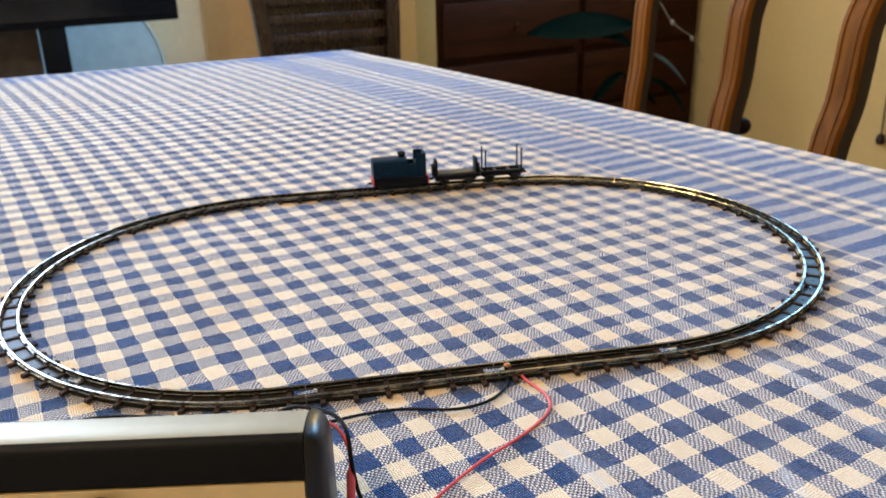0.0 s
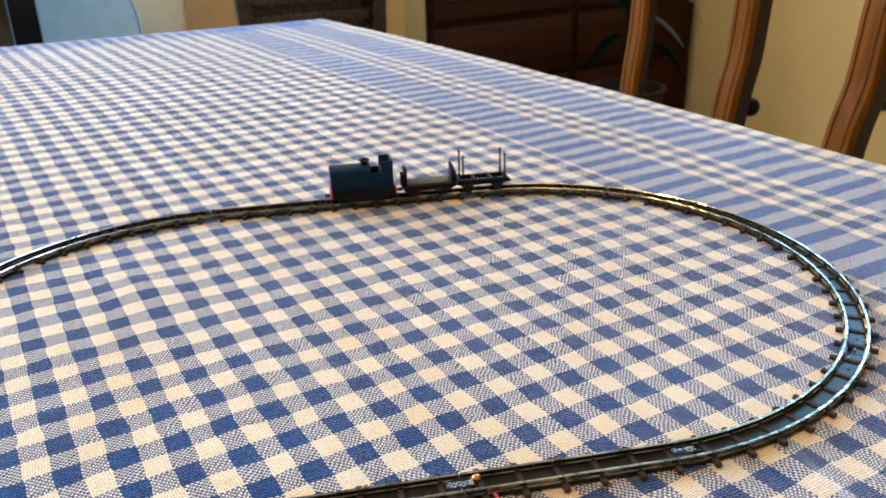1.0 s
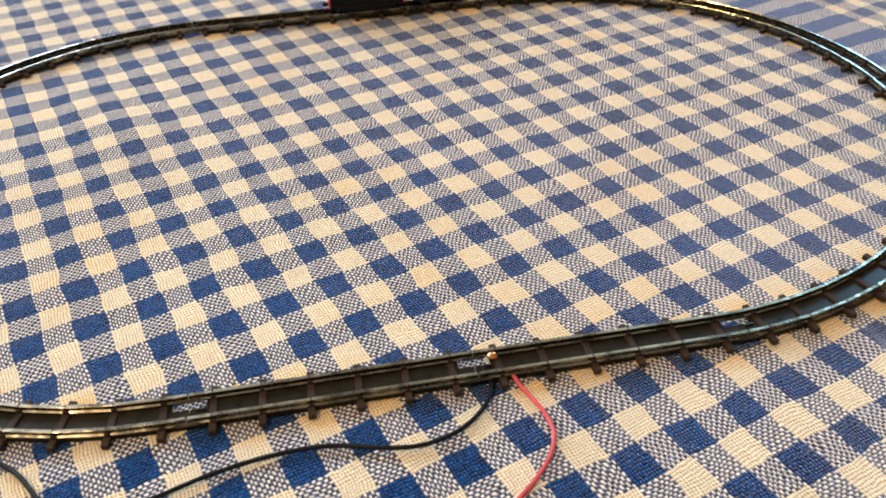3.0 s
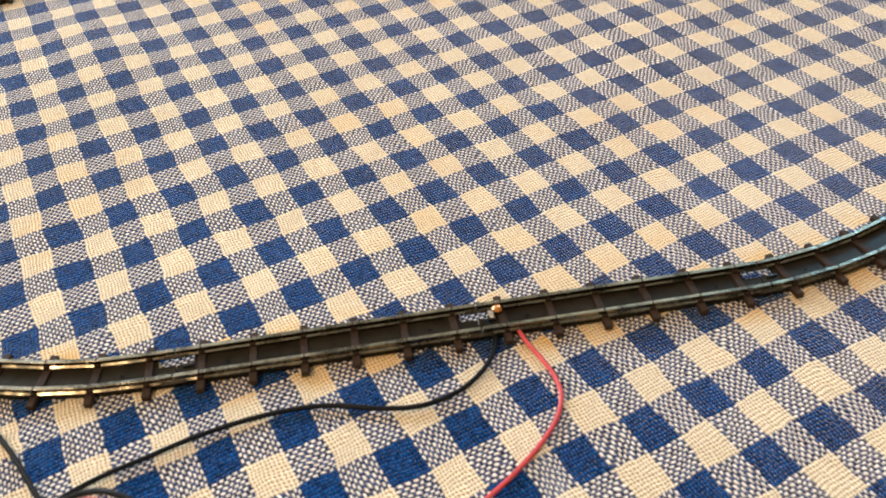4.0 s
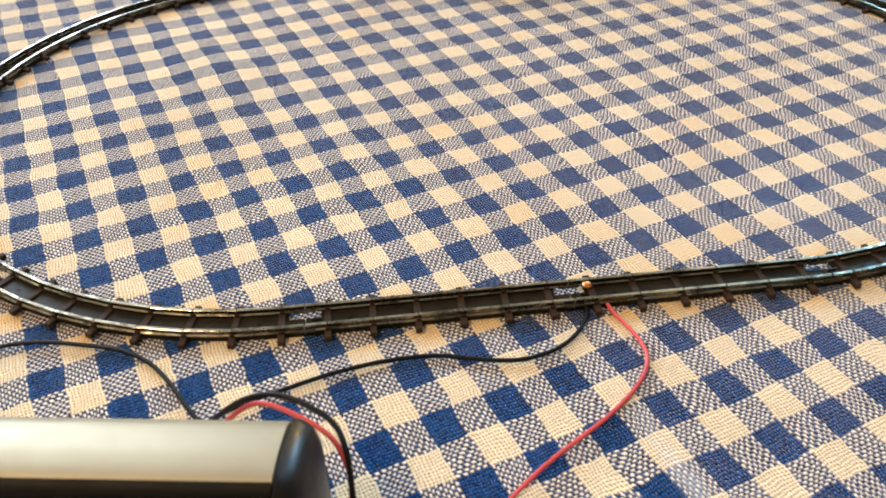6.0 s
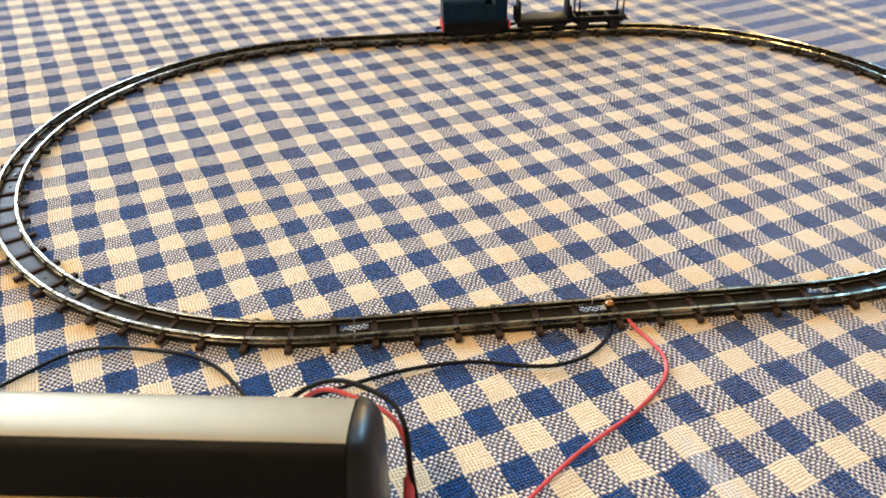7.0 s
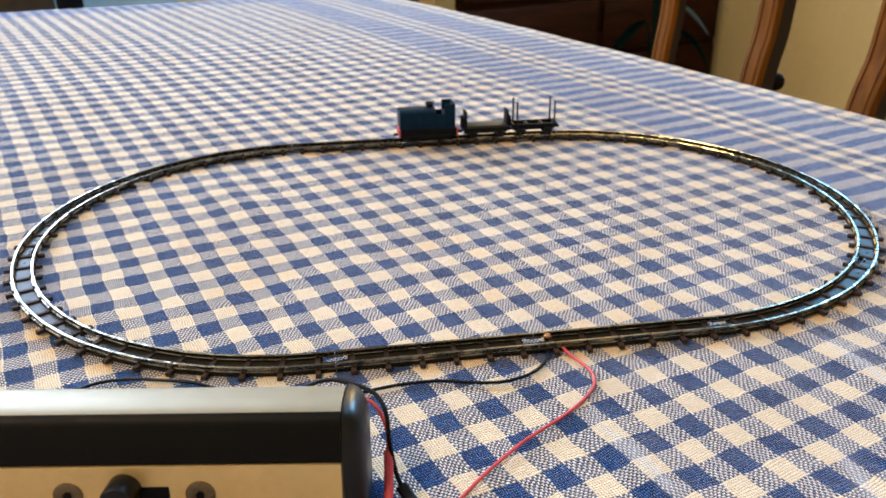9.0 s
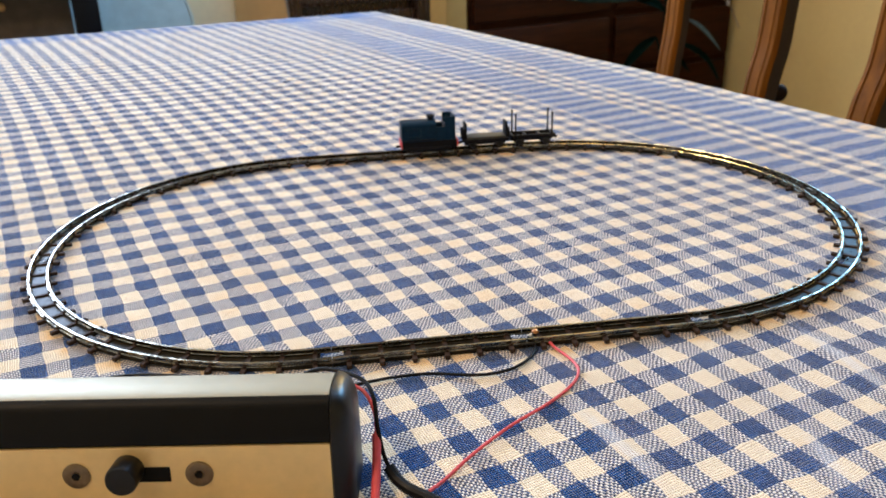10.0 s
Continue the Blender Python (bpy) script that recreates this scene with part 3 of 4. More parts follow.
def half_round(length, width, low, high, rise, x):
    """A hood with upright sides and an arched top, along x."""
    form = [(-width / 2, low), (-width / 2, high)]
    form += [(-width / 2 * math.cos(math.pi * k / 10), high + rise * math.sin(math.pi * k / 10)) for k in range(1, 10)]
    form += [(width / 2, high), (width / 2, low)]
    bm = sweep(bmesh.new(), [(x - length / 2, 0, 0), (x + length / 2, 0, 0)], form)
    bmesh.ops.bevel(bm, geom=[e for e in bm.edges if abs(e.verts[0].co.x - e.verts[1].co.x) < 1e-6], offset=0.0006, segments=2, affect="EDGES")
    return bm


def locomotive():
    t = thing("toy_locomotive", on_straight(LOCO_AT), "small blue and black toy locomotive on the rails", "toy locomotive")
    frame_bm = boxed((0.0385, 0.0150, 0.0062), (0, 0, 0.0056), bevel=0.0006)
    block(frame_bm, (0.030, 0.0164, 0.0028), (0, 0, 0.0030), bevel=0.0005)
    part("chassis", frame_bm, LOCO_BLACK, t)
    part("hood", half_round(0.0245, 0.0160, 0.0086, 0.0190, 0.0032, -0.0073), LOCO_BLUE, t, "blue hood with an arched top")
    for s in (-1, 1):
        part("side_panel", boxed((0.0085, 0.0006, 0.0062), (-0.0105, s * 0.0081, 0.0150), bevel=0.0003), LOCO_BLUE, t, "square raised panel")
        part("grab_rail", boxed((0.0230, 0.0006, 0.0006), (-0.0073, s * 0.0084, 0.0097)), LOCO_BLACK, t)
    chimney = lathe([(0, 0.02), (0.0024, 0.02), (0.0024, 0.0240), (0.0031, 0.0244), (0.0031, 0.0252), (0.0017, 0.0252), (0.0017, 0.022), (0, 0.022)], 18)
    part("chimney", chimney, LOCO_BLACK, t).location.x = 0.0018
    for s in (-1, 1):
        part("cab_side", boxed((0.0068, 0.0011, 0.0096), (0.0080, s * 0.0069, 0.0134), bevel=0.0003), LOCO_BLUE, t)
        part("bunker_side", boxed((0.0072, 0.0011, 0.0164), (0.0146, s * 0.0069, 0.0168), bevel=0.0004), LOCO_BLUE, t)
    part("bunker_back", boxed((0.0013, 0.0130, 0.0164), (0.0176, 0, 0.0168), bevel=0.0004), LOCO_BLUE, t)
    part("bunker_front", boxed((0.0012, 0.0126, 0.0100), (0.0114, 0, 0.0136), bevel=0.0003), LOCO_BLACK, t)
    part("coal", boxed((0.0050, 0.0124, 0.0016), (0.0146, 0, 0.0178), bevel=0.0006), LOCO_BLACK, t)
    part("seat", boxed((0.0050, 0.0120, 0.0060), (0.0080, 0, 0.0116), bevel=0.0008), LOCO_BLACK, t)
    for x in (-0.0197, 0.0197):
        part("buffer_beam", boxed((0.0010, 0.0150, 0.0048), (x, 0, 0.0060), bevel=0.0003), LOCO_RED, t, "red buffer beam")
        part("coupling", boxed((0.0035, 0.0026, 0.0014), (x * 1.09, 0, 0.0040), bevel=0.0004), LOCO_BLACK, t)
    for x in (-0.0095, 0.0095):
        wheelset(t, x, 0.0032)
    return t


def end_board_wagon():
    t = thing("toy_flat_wagon", on_straight(LOCO_AT + 0.0407), "dark toy wagon with a raised board at each end", "toy wagon", "wagons of the toy train")
    body = boxed((0.0325, 0.0125, 0.0026), (0, 0, 0.0058), bevel=0.0005)
    block(body, (0.0300, 0.0030, 0.0030), (0, 0, 0.0035), bevel=0.0004)
    part("chassis", body, LOCO_BLACK, t)
    part("deck", boxed((0.0280, 0.0118, 0.0022), (0, 0, 0.0074), bevel=0.0005), WAGON_GREY, t, "grey deck")
    for s in (-1, 1):
        bm = boxed((0.0015, 0.0095, 0.0110), (s * 0.0145, 0, 0.0128), bevel=0.0005)
        block(bm, (0.0028, 0.0016, 0.0085), (s * 0.0158, -0.0028, 0.0100), bevel=0.0004)
        block(bm, (0.0028, 0.0016, 0.0085), (s * 0.0158, 0.0028, 0.0100), bevel=0.0004)
        part("end_board", bm, LOCO_BLACK, t)
        part("coupling", boxed((0.0030, 0.0026, 0.0014), (s * 0.0176, 0, 0.0042), bevel=0.0004), LOCO_BLACK, t)
    for x in (-0.0095, 0.0095):
        wheelset(t, x)


def stake_wagon():
    t = thing("toy_stake_wagon", on_straight(LOCO_AT + 0.0748), "black toy wagon with four upright stakes", "toy wagon", "wagons of the toy train")
    bm = bmesh.new()
    for y in (-0.0050, 0.0050):
        block(bm, (0.0320, 0.0018, 0.0030), (0, y, 0.0066), bevel=0.0004)
    for x in (-0.0150, -0.0052, 0.0052, 0.0150):
        block(bm, (0.0020, 0.0118, 0.0026), (x, 0, 0.0066), bevel=0.0004)
    block(bm, (0.0300, 0.0026, 0.0026), (0, 0, 0.0040), bevel=0.0004)
    part("chassis", bm, LOCO_BLACK, t)
    for sx in (-1, 1):
        for sy in (-1, 1):
            stake = lathe([(0, 0.005), (0.00062, 0.005), (0.00052, 0.0225), (0.0008, 0.0228), (0.0008, 0.0236), (0, 0.0238)], 10)
            bmesh.ops.translate(stake, vec=(sx * 0.0132, sy * 0.0062, 0), verts=stake.verts)
            part("stake", stake, LOCO_BLACK, t)
            part("stake_socket", boxed((0.0022, 0.0018, 0.0032), (sx * 0.0132, sy * 0.0060, 0.0068), bevel=0.0004), LOCO_BLACK, t)
        part("coupling", boxed((0.0030, 0.0026, 0.0014), (sx * 0.0172, 0, 0.0042), bevel=0.0004), LOCO_BLACK, t)
    for x in (-0.0095, 0.0095):
        wheelset(t, x)


locomotive()
end_board_wagon()
stake_wagon()

# ---- speed controller ----
BOX = pose(0.0627, 0.2407, TOP + 0.0004, 0, 0, -27.7)
FORM = [(0.0040, 0.0), (0.0040, 0.0292), (0.0031, 0.0322), (0.0008, 0.0345), (-0.0020, 0.0360), (-0.0080, 0.0373), (-0.0115, 0.0376), (-0.0142, 0.0375), (-0.0162, 0.0370), (-0.0178, 0.0361), (-0.0188, 0.0348)]
FRONT = [(-0.0222, 0.0240), (-0.0245, 0.0)]
LONG = 0.160


def controller():
    """Extruded case; its length runs back along -x from the end cap, its front faces -y."""
    t = thing("speed_controller", BOX, "aluminium toy train speed controller with black end caps", "controller")
    ends = [(-LONG, 0, 0), (0, 0, 0)]
    flip = lambda pts: [(-y, z) for y, z in pts]
    rounded = [(p.x, max(p.y, 0.0)) for p in smooth_line([(y, z, 0) for y, z in FORM[1:]], 4)]
    case = sweep(bmesh.new(), ends, flip(FORM[:1] + rounded + [(-0.0183, 0.0345), (-0.0208, 0.0238), (-0.0228, 0.0)]))
    part("case", case, ALUMINIUM, t, "satin aluminium case")
    # dark reflection in the curved aluminium, put in as a black strip
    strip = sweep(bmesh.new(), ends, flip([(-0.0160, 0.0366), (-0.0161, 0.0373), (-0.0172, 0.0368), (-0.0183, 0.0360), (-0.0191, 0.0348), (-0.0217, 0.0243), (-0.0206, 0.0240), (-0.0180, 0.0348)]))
    part("dark_reflection", strip, BLACK_GLOSS, t, "black band for a dark reflection in the aluminium")
    panel = sweep(bmesh.new(), ends, flip([(-0.0208, 0.0238), (-0.0222, 0.0238), (-0.0244, 0.0006), (-0.0230, 0.0003)]))
    part("front_panel", panel, PANEL, t, "brushed aluminium front panel, warm reflection in its colour")
    slope = math.degrees(math.atan2(0.0232, 0.0022))

    def on_panel(x, down):
        y, z = -0.0222 - 0.0022 * down, 0.0238 - 0.0232 * down
        return pose(x, y, z, slope, 0, 0)
    for x in (-0.0765, -0.0396):
        s = lathe([(0.0042, -0.0004), (0.0042, 0.0003), (0.0036, 0.0006), (0.0014, 0.0005), (0.0010, -0.0008), (0, -0.0008)], 24)
        ob = part("screw", s, SCREW, t, "countersunk socket screw")
        ob.matrix_basis = on_panel(x, 0.38)
        part("socket", lathe([(0, 0.0004), (0.0013, 0.0004), (0.0013, 0.0008), (0, 0.0008)], 6), BLACK_GLOSS, ob, "dark hexagonal socket")
    ob = part("slot", boxed((0.0135, 0.0050, 0.0006), bevel=0.0002), BLACK_GLOSS, t)
    ob.matrix_basis = on_panel(-0.0550, 0.38)
    knob = lathe([(0, -0.0004), (0.0047, -0.0004), (0.0048, 0.0066), (0.0044, 0.0074), (0, 0.0075)], 28)
    ob = part("switch_knob", knob, CAP_BLACK, t, "black round sliding knob")
    ob.matrix_basis = on_panel(-0.0605, 0.29)
    for x0, x1 in ((0.0, 0.0066), (-LONG - 0.0066, -LONG)):
        outline = [(y + (0.0006 if y > 0 else -0.0008), z + 0.0004 if z > 0.02 else z) for y, z in FORM[:1] + rounded + FRONT]
        cap = bmesh.new()
        rings = []
        end, run = (x1, 1) if x0 >= 0 else (x0, -1)
        for back, inset in ((0.0066, 0.0010), (0.0060, 0.0), (0.0046, 0.0002), (0.0030, 0.0010), (0.0016, 0.0024), (0.0006, 0.0044), (0.0, 0.0072)):
            k = 1 - inset / 0.018
            rings.append([cap.verts.new((end - run * back, -0.009 + (y + 0.009) * k, 0.018 + (z - 0.018) * k if z > 0.018 else z)) for y, z in outline])
        for a, b in zip(rings, rings[1:]):
            for q in range(len(a)):
                p = (q + 1) % len(a)
                cap.faces.new((a[q], a[p], b[p], b[q]))
        cap.faces.new(rings[0])
        cap.faces.new(rings[-1])
        part("end_cap", cap, CAP_BLACK, t, "rounded black plastic end cap")
    return t


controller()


def wire(name, points, radius, material, label):
    tagged(part(name, tube(points, radius, 10, 8), material), label, "wire")


W = TOP + 0.0016
wire("black_wire", [(0.1600, 0.2790, W + 0.001), (0.1592, 0.2725, W), (0.1530, 0.2665, W), (0.1440, 0.2630, W), (0.1340, 0.2632, W), (0.1250, 0.2670, W), (0.1120, 0.2755, W), (0.0985, 0.2800, W),
    (0.0840, 0.2822, W), (0.0700, 0.2825, W), (0.0590, 0.2825, W), (0.0500, 0.2810, W), (0.0440, 0.2770, W)], 0.00066, WIRE_BLACK, "thin black wire soldered to the track")
wire("red_wire", [(0.1660, 0.2740, W + 0.001), (0.1658, 0.2680, W), (0.1660, 0.2610, W), (0.1655, 0.2540, W), (0.1630, 0.2480, W), (0.1560, 0.2420, W), (0.1420, 0.2360, W), (0.1200, 0.2300, W),
    (0.1010, 0.2225, W), (0.0880, 0.2160, W), (0.0800, 0.2120, W + 0.001)], 0.00062, WIRE_RED, "thin red wire soldered to the track")
wire("black_wire", [(-0.0300, 0.3240, W), (-0.0160, 0.3300, W), (-0.0010, 0.3350, W), (0.0110, 0.3325, W), (0.0225, 0.3255, W), (0.0325, 0.3180, W), (0.0390, 0.3090, W), (0.0425, 0.2990, W), (0.0450, 0.2880, W), (0.0470, 0.2800, W)], 0.00066, WIRE_BLACK, "loop of thin black wire behind the controller")
wire("black_wire", [(0.0440, 0.2770, W), (0.0490, 0.2715, W + 0.009), (0.0560, 0.2630, W + 0.0215), (0.0630, 0.2575, W + 0.0262), (0.0692, 0.2495, W + 0.0270), (0.0726, 0.2420, W + 0.0268), (0.0726, 0.2350, W + 0.0245), (0.0714, 0.2300, W + 0.0170), (0.0714, 0.2265, W + 0.0090), (0.0723, 0.2238, W + 0.0040)], 0.0007, WIRE_BLACK, "thin black wire curling round the controller")
wire("red_wire", [(0.0455, 0.2765, W), (0.0515, 0.2680, W + 0.0110), (0.0592, 0.2605, W + 0.0220), (0.0660, 0.2515, W + 0.0240), (0.0712, 0.2410, W + 0.0245), (0.0724, 0.2345, W + 0.0195), (0.0707, 0.2297, W + 0.0138)], 0.00062, WIRE_RED, "thin red wire curling round the controller")
wire("red_cable", [(0.0709, 0.2302, W + 0.0142), (0.0679, 0.2238, W + 0.0095), (0.0642, 0.2168, W + 0.0045), (0.0601, 0.2090, W + 0.0012), (0.0551, 0.2010, W + 0.0006)], 0.0014, WIRE_RED, "red sleeved cable beside the controller")
wire("black_cable", [(0.0720, 0.2245, W + 0.0050), (0.0730, 0.2210, W + 0.0025), (0.0750, 0.2165, W + 0.0010), (0.0782, 0.2105, W + 0.0008), (0.0810, 0.2040, W + 0.0008), (0.0825, 0.1970, W + 0.0008)], 0.0019, WIRE_BLACK, "thick black sleeved cable beside the controller")
solder = bmesh.new()
bmesh.ops.create_icosphere(solder, subdivisions=2, radius=0.0014)
for v in solder.verts:
    lump = 1 + 0.35 * noise.noise(v.co * 900)
    v.co = Vector((v.co.x * 1.15 * lump, v.co.y * 0.85 * lump, v.co.z * 0.75 * lump))
bmesh.ops.transform(solder, matrix=pose(0.1644, 0.2803, BASE + 0.0030, 0, 0, OA), verts=solder.verts)
tagged(part("solder_joint", solder, COPPER), "small bright copper solder joint on the track", "solder joint")

# ---- chairs ----


def side_chair():
    """High-backed chair at the table's long side, facing the table (-x)."""
    t = thing("dining_chair", pose(0.80, 0.762, 0), "carved orange-brown wooden dining chair with curved back posts", "chair")
    for y, w, rake, dx, d in ((-0.168, 0.034, 0.74, 0.006, 0.014), (-0.008, 0.032, 0.50, 0.015, 0.014), (0.156, 0.029, 0.30, 0.011, 0.010)):
        bend = [(-0.020, 0.45), (-0.040, 0.58), (-0.034, 0.64), (-0.016, 0.70), (0.004, 0.74), (0.012, 0.78), (0.020, 0.82), (0.046, 0.86), (0.066, 0.92), (0.070, 1.00)]
        bm = bmesh.new()
        line = smooth_line([(x * rake + dx, y, z) for x, z in bend], 6)
        # unlit sides of the post: their shade is put into the dark wood
        sweep(bm, line, [(-w / 2 + 0.001, -d), (w / 2 - 0.001, -d), (w / 2 - 0.001, d - 0.0075), (-w / 2 + 0.001, d - 0.0075)], up=Vector((-1, 0, 0)))
        post = part("back_post", bm, CHAIR_DARK, t, "glossy curved post with its sides' shade in the colour")
        half = [(w / 2, d - 0.007), (w / 2, d - 0.005), (w / 2 - 0.003, d), (w / 2 - 0.0075, d + 0.0006), (w / 2 - 0.0082, d - 0.0012), (w / 2 - 0.0092, d - 0.0012), (w / 2 - 0.010, d + 0.0002)]
        face = half + [(-a, b) for a, b in reversed(half)]
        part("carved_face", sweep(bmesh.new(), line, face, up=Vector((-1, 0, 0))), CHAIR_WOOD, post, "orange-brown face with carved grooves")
    scroll = bmesh.new()
    bmesh.ops.create_uvsphere(scroll, u_segments=16, v_segments=10, radius=0.011, matrix=pose(0.030, -0.015, 0.684))
    part("scroll", scroll, SCROLL_WOOD, t, "dark rounded scroll at the foot of the post")
    part("top_rail", boxed((0.030, 0.40, 0.07), (0.066, 0, 1.02), (0, 12, 0), 0.012, 3), CHAIR_WOOD, t)
    part("seat", boxed((0.40, 0.42, 0.045), (-0.19, 0, 0.44), bevel=0.015, segments=3), CHAIR_WOOD, t)
    for x in (-0.36, 0.0):
        for y in (-0.17, 0.17):
            part("leg", boxed((0.035, 0.035, 0.43), (x, y, 0.215), bevel=0.006), CHAIR_WOOD, t)


def slat_chair():
    """Dark chair with flat crosswise slats beyond the table's end, facing the table (-y)."""
    t = thing("dining_chair", pose(0.875, 2.20, 0, 0, 0, -6), "dark brown wooden chair with horizontal back slats", "chair")
    for s in (-1, 1):
        bm = bmesh.new()
        sweep(bm, smooth_line([(s * 0.172, 0, 0.44), (s * 0.176, 0.0, 0.62), (s * 0.186, 0.02, 0.78), (s * 0.192, 0.06, 0.98)], 5), [(-0.018, -0.015), (0.018, -0.015), (0.018, 0.015), (-0.018, 0.015)], up=Vector((0, -1, 0)))
        part("back_post", bm, SLAT_WOOD, t)
    for k in range(8):
        z = 0.565 + 0.048 * k
        part("slat", boxed((0.352, 0.012, 0.026), (0, 0.004 + 0.06 * max(0, (z - 0.62) / 0.36) ** 1.5, z), (-8, 0, 0), 0.004), SLAT_WOOD, t)
    # board added behind the slats to make their gaps dark
    part("gap_backing", boxed((0.350, 0.008, 0.46), (0, 0.040, 0.76), (-8, 0, 0), 0.002), SLAT_WOOD, t)
    part("top_rail", boxed((0.40, 0.022, 0.06), (0, 0.068, 0.99), (-10, 0, 0), 0.008, 3), SLAT_WOOD, t)
    part("seat", boxed((0.40, 0.40, 0.04), (0, -0.19, 0.44), bevel=0.012, segments=3), SLAT_WOOD, t)
    for x in (-0.17, 0.17):
        for y in (-0.36, 0.0):
            part("leg", boxed((0.032, 0.032, 0.43), (x, y, 0.215), bevel=0.005), SLAT_WOOD, t)


side_chair()
slat_chair()

# ---- furniture along the far wall ----


def chest():
    t = thing("chest_of_drawers", pose(2.05, 2.87, 0), "dark brown wooden chest of drawers", "chest of drawers")
    w, d, h = 1.22, 0.50, 1.15
    part("body", boxed((w, d, h), (0, 0, h / 2 + 0.02), bevel=0.006), CHEST_WOOD, t)
    for k in range(5):
        for s in (-1, 1):
            dr = part("drawer", boxed((w / 2 - 0.03, 0.02, 0.19), (s * w / 4, -d / 2 - 0.008, 0.16 + 0.215 * k), bevel=0.006), CHEST_WOOD, t)
            knob = lathe([(0, 0), (0.008, 0), (0.006, 0.008), (0.014, 0.016), (0.011, 0.024), (0, 0.026)], 14)
            bmesh.ops.transform(knob, matrix=pose(s * w / 4, -d / 2 - 0.018, 0.16 + 0.215 * k, 90, 0, 0), verts=knob.verts)
            part("knob", knob, CHEST_WOOD, dr)


def television():
    t = thing("television", pose(0.33, 2.72, 0.48), "black flat television on a stand", "television")
    part("body", boxed((1.0, 0.035, 0.58), (-0.235, 0, 0.50), bevel=0.006), TV_BLACK, t)
    part("screen", boxed((0.98, 0.004, 0.55), (-0.235, -0.019, 0.505), bevel=0.001), SCREEN, t, "dark glossy screen")
    part("neck", boxed((0.07, 0.03, 0.24), (-0.09, 0.004, 0.12), bevel=0.006), TV_BLACK, t)
    part("foot", boxed((0.34, 0.20, 0.014), (-0.09, 0, 0.007), bevel=0.004), TV_BLACK, t)


def low_cabinet():
    t = thing("tv_cabinet", pose(0.05, 2.80, 0), "low pale cabinet carrying the television", "cabinet")
    part("body", boxed((1.30, 0.42, 0.46), (0, 0, 0.25), bevel=0.006), TABLE_WOOD, t)
    for s in (-1, 1):
        door = part("door", boxed((0.62, 0.018, 0.40), (s * 0.32, -0.217, 0.25), bevel=0.004), TABLE_WOOD, t)
        knob = lathe([(0, 0), (0.007, 0), (0.006, 0.008), (0.012, 0.016), (0, 0.022)], 14)
        bmesh.ops.transform(knob, matrix=pose(s * 0.05, -0.226, 0.28, 90, 0, 0), verts=knob.verts)
        part("knob", knob, BRASS, door)


def rounded_board():
    """A blue-grey padded panel with a round shoulder behind the television."""
    t = thing("padded_panel", pose(0.30, 3.06, 0.48), "pale blue-grey padded panel with a rounded corner", "panel")
    bm = bmesh.new()
    out = [(-0.09, 0.0), (0.30, 0.0)] + [(0.08 + 0.22 * math.cos(radians(a)), 0.02 + 0.26 * math.sin(radians(a))) for a in range(10, 91, 10)] + [(-0.09, 0.28)]
    sweep(bm, [(0, -0.03, 0), (0, 0.03, 0)], out)
    part("padding", bm, BLUE_GREY, t)
    part("piping", tube([(y, -0.03, z) for y, z in out[1:]], 0.004, 8, 2), BLUE_GREY, t)


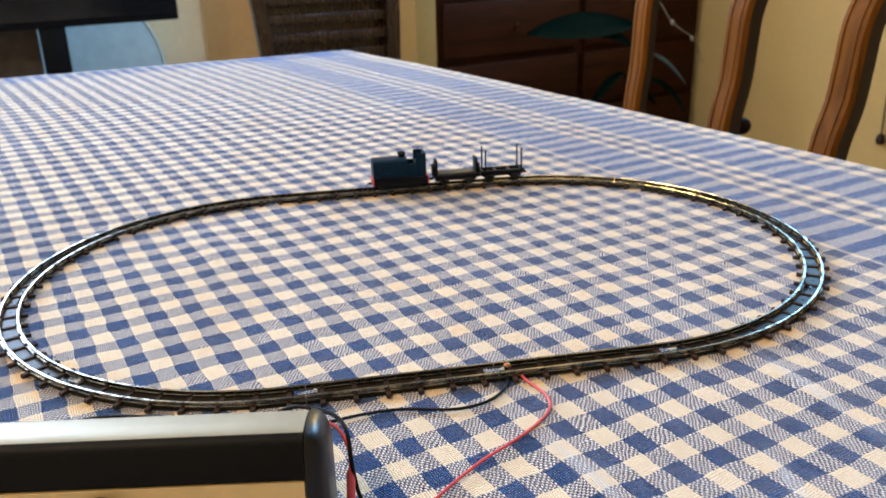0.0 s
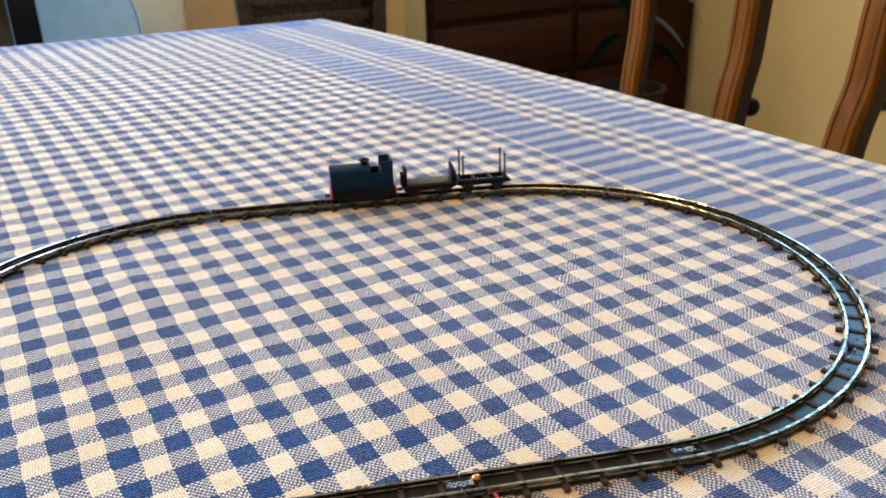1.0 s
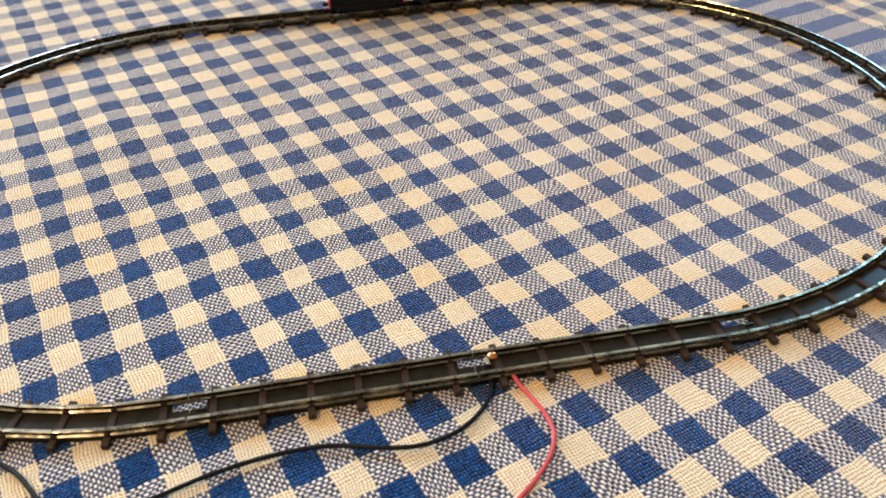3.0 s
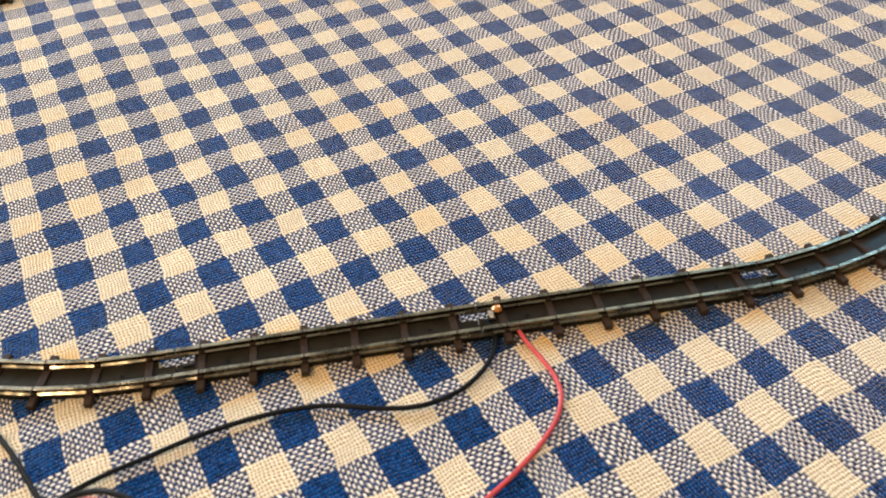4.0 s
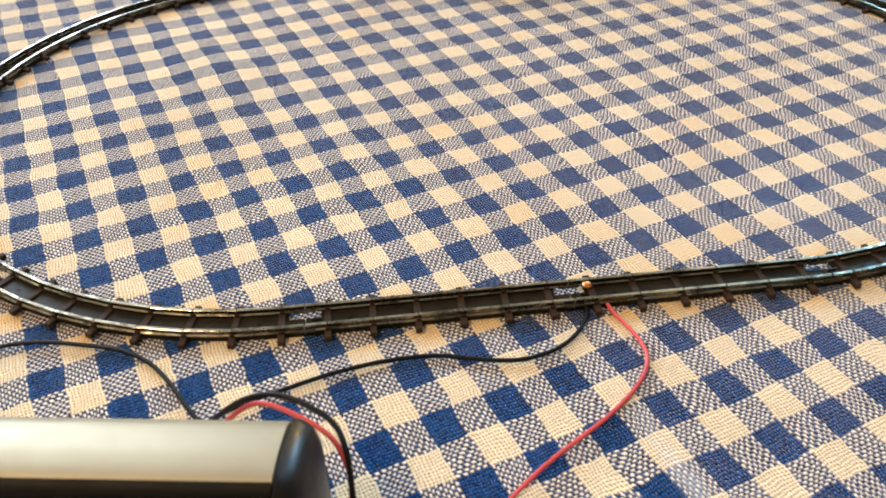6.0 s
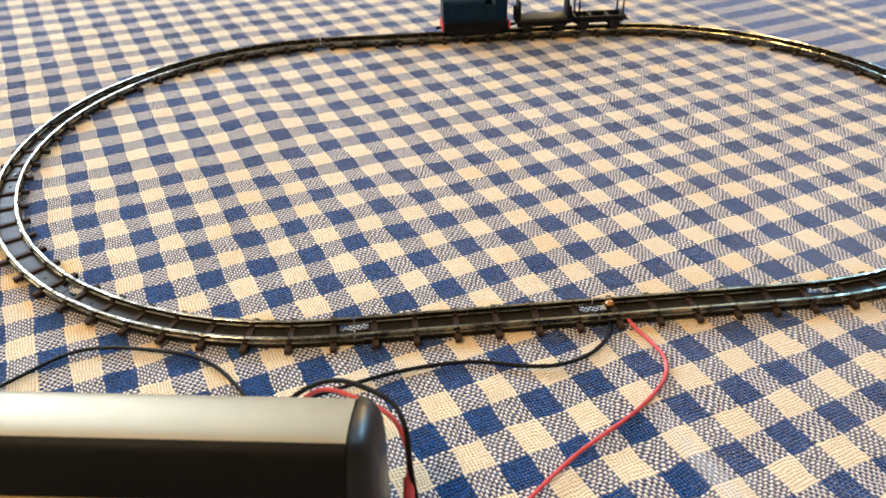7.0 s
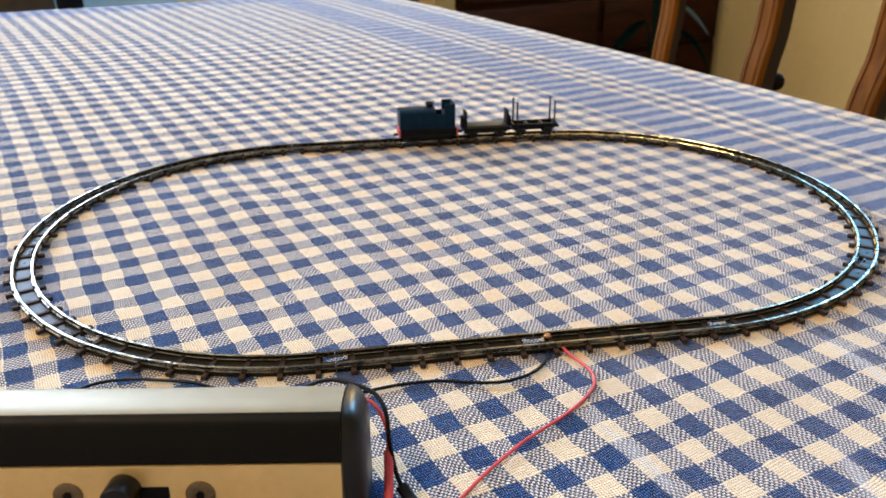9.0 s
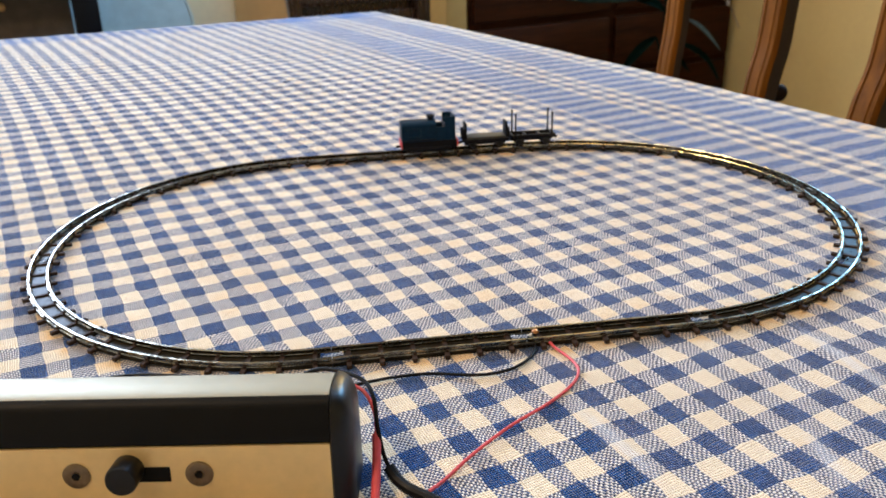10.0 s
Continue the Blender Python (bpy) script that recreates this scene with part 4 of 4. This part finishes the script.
def plant():
    t = thing("potted_plant", pose(2.10, 2.36, 0), "leafy green plant in a pot beside the chest", "plant")
    part("pot", lathe([(0, 0), (0.10, 0), (0.13, 0.22), (0.14, 0.24), (0.12, 0.24), (0.11, 0.20), (0, 0.20)], 24), POT, t)
    # leaf: tip base, run and half width
    leaves = [((-0.02, 0.0, 0.585), (-0.38, 0.10, -0.01), 0.050), ((0.06, -0.02, 0.48), (0.15, -0.03, -0.12), 0.018), ((0.02, 0.02, 0.70), (0.16, 0.0, -0.10), 0.016),
              ((-0.03, 0.02, 0.42), (-0.12, 0.04, -0.12), 0.040), ((0.02, -0.04, 0.40), (0.10, -0.10, -0.12), 0.034), ((0.0, 0.02, 0.70), (-0.10, 0.05, 0.10), 0.040), ((-0.02, 0.0, 0.50), (-0.14, 0.02, 0.06), 0.040),
              ((0.06, 0.06, 0.36), (0.14, 0.02, -0.10), 0.030), ((-0.04, -0.02, 0.36), (-0.08, -0.06, -0.12), 0.036)]
    base = Vector((0, 0, 0.2))
    for root, run, w0 in leaves:
        root, run = Vector(root), Vector(run)
        part("stem", tube([base, (base + root) / 2 + Vector((0, 0, 0.04)), root], 0.004, 6, 4), LEAF, t)
        bm = bmesh.new()
        out = run.normalized()
        side = out.cross(Vector((0, 0, 1))).normalized()
        side = (side * 0.55 + Vector((0, 0, 0.83))).normalized()
        up = side.cross(out).normalized()
        rows = []
        for i in range(9):
            k = i / 8
            w = (w0 if w0 > 0.045 else w0 * 0.55) * math.sin(math.pi * min(1, k * 0.93 + 0.05)) ** 0.8
            c = root + run * k + up * 0.03 * math.sin(math.pi * k)
            rows.append([bm.verts.new(c - side * w + up * 0.010), bm.verts.new(c), bm.verts.new(c + side * w + up * 0.010)])
        for p, q in zip(rows, rows[1:]):
            bm.faces.new((p[0], p[1], q[1], q[0]))
            bm.faces.new((p[1], p[2], q[2], q[1]))
        bmesh.ops.solidify(bm, geom=bm.faces[:], thickness=0.0012)
        part("leaf", bm, LEAF_SHEEN if run.x > 0.145 and run.z < -0.115 else LEAF, t)
    # a thin dry stem with pale buds hanging over the side
    stem = [(0.0, 0.0, 0.2), (0.01, -0.03, 0.55), (0.026, -0.060, 0.674), (0.113, -0.060, 0.592), (0.215, -0.060, 0.529), (0.281, -0.060, 0.438)]
    part("dry_stem", tube(stem, 0.0016, 6, 6), BUD, t, "thin dry stem")
    for x, y, z in stem[3:5]:
        bud = bmesh.new()
        bmesh.ops.create_icosphere(bud, subdivisions=2, radius=0.007, matrix=pose(x, y, z))
        for v in bud.verts:
            v.co.z = z + (v.co.z - z) * 1.5
        part("bud", bud, BUD, t, "pale dry bud")


def storage_box():
    t = thing("storage_box", pose(-0.09, 2.92, 0.481), "dark taupe storage box with a lid beside the television", "box")
    part("body", boxed((0.60, 0.15, 0.24), (0, 0, 0.12), bevel=0.006), TAUPE, t)
    part("lid", boxed((0.61, 0.16, 0.05), (0, 0, 0.262), bevel=0.008), TAUPE, t)
    knob = lathe([(0, 0), (0.007, 0), (0.006, 0.008), (0.012, 0.016), (0, 0.022)], 14)
    bmesh.ops.transform(knob, matrix=pose(0.115, -0.075, 0.16, 90, 0, 0), verts=knob.verts)
    part("knob", knob, BRASS, t, "small shiny round knob")


chest()
low_cabinet()
storage_box()
television()
rounded_board()
plant()


def ceiling_fittings():
    t = thing("tube_lamp", pose(TUBE[0], TUBE[1], HIGH), "white ceiling tube lamp", "lamp")
    part("housing", boxed((0.14, 0.94, 0.05), (0, 0, -0.026), bevel=0.006), LAMP_WHITE, t)
    t = thing("ceiling_lamp", pose(WARM[0], WARM[1], HIGH), "round white ceiling lamp", "lamp")
    part("base", lathe([(0, 0), (0.15, 0), (0.15, -0.03), (0.13, -0.07), (0, -0.07)], 28), LAMP_WHITE, t)
    t = thing("wall_lamp", pose(2.662, 2.70, 1.70), "warm lamp on the wall in the corner", "lamp")
    part("back_plate", boxed((0.03, 0.58, 0.28), bevel=0.006), BRASS, t)


ceiling_fittings()


def blind_cord():
    t = thing("blind_cord", pose(2.665, 1.745, 0), "thin dark pull cord with a small knob by the wall", "cord")
    part("cord", tube([(0, 0, 1.60), (0, 0.004, 0.9), (0, 0.0, 0.23)], 0.003, 6, 4), CHAIR_DARK, t)
    part("knob", lathe([(0, 0.195), (0.012, 0.20), (0.016, 0.212), (0.010, 0.232), (0, 0.236)], 14), CHAIR_DARK, t)


blind_cord()
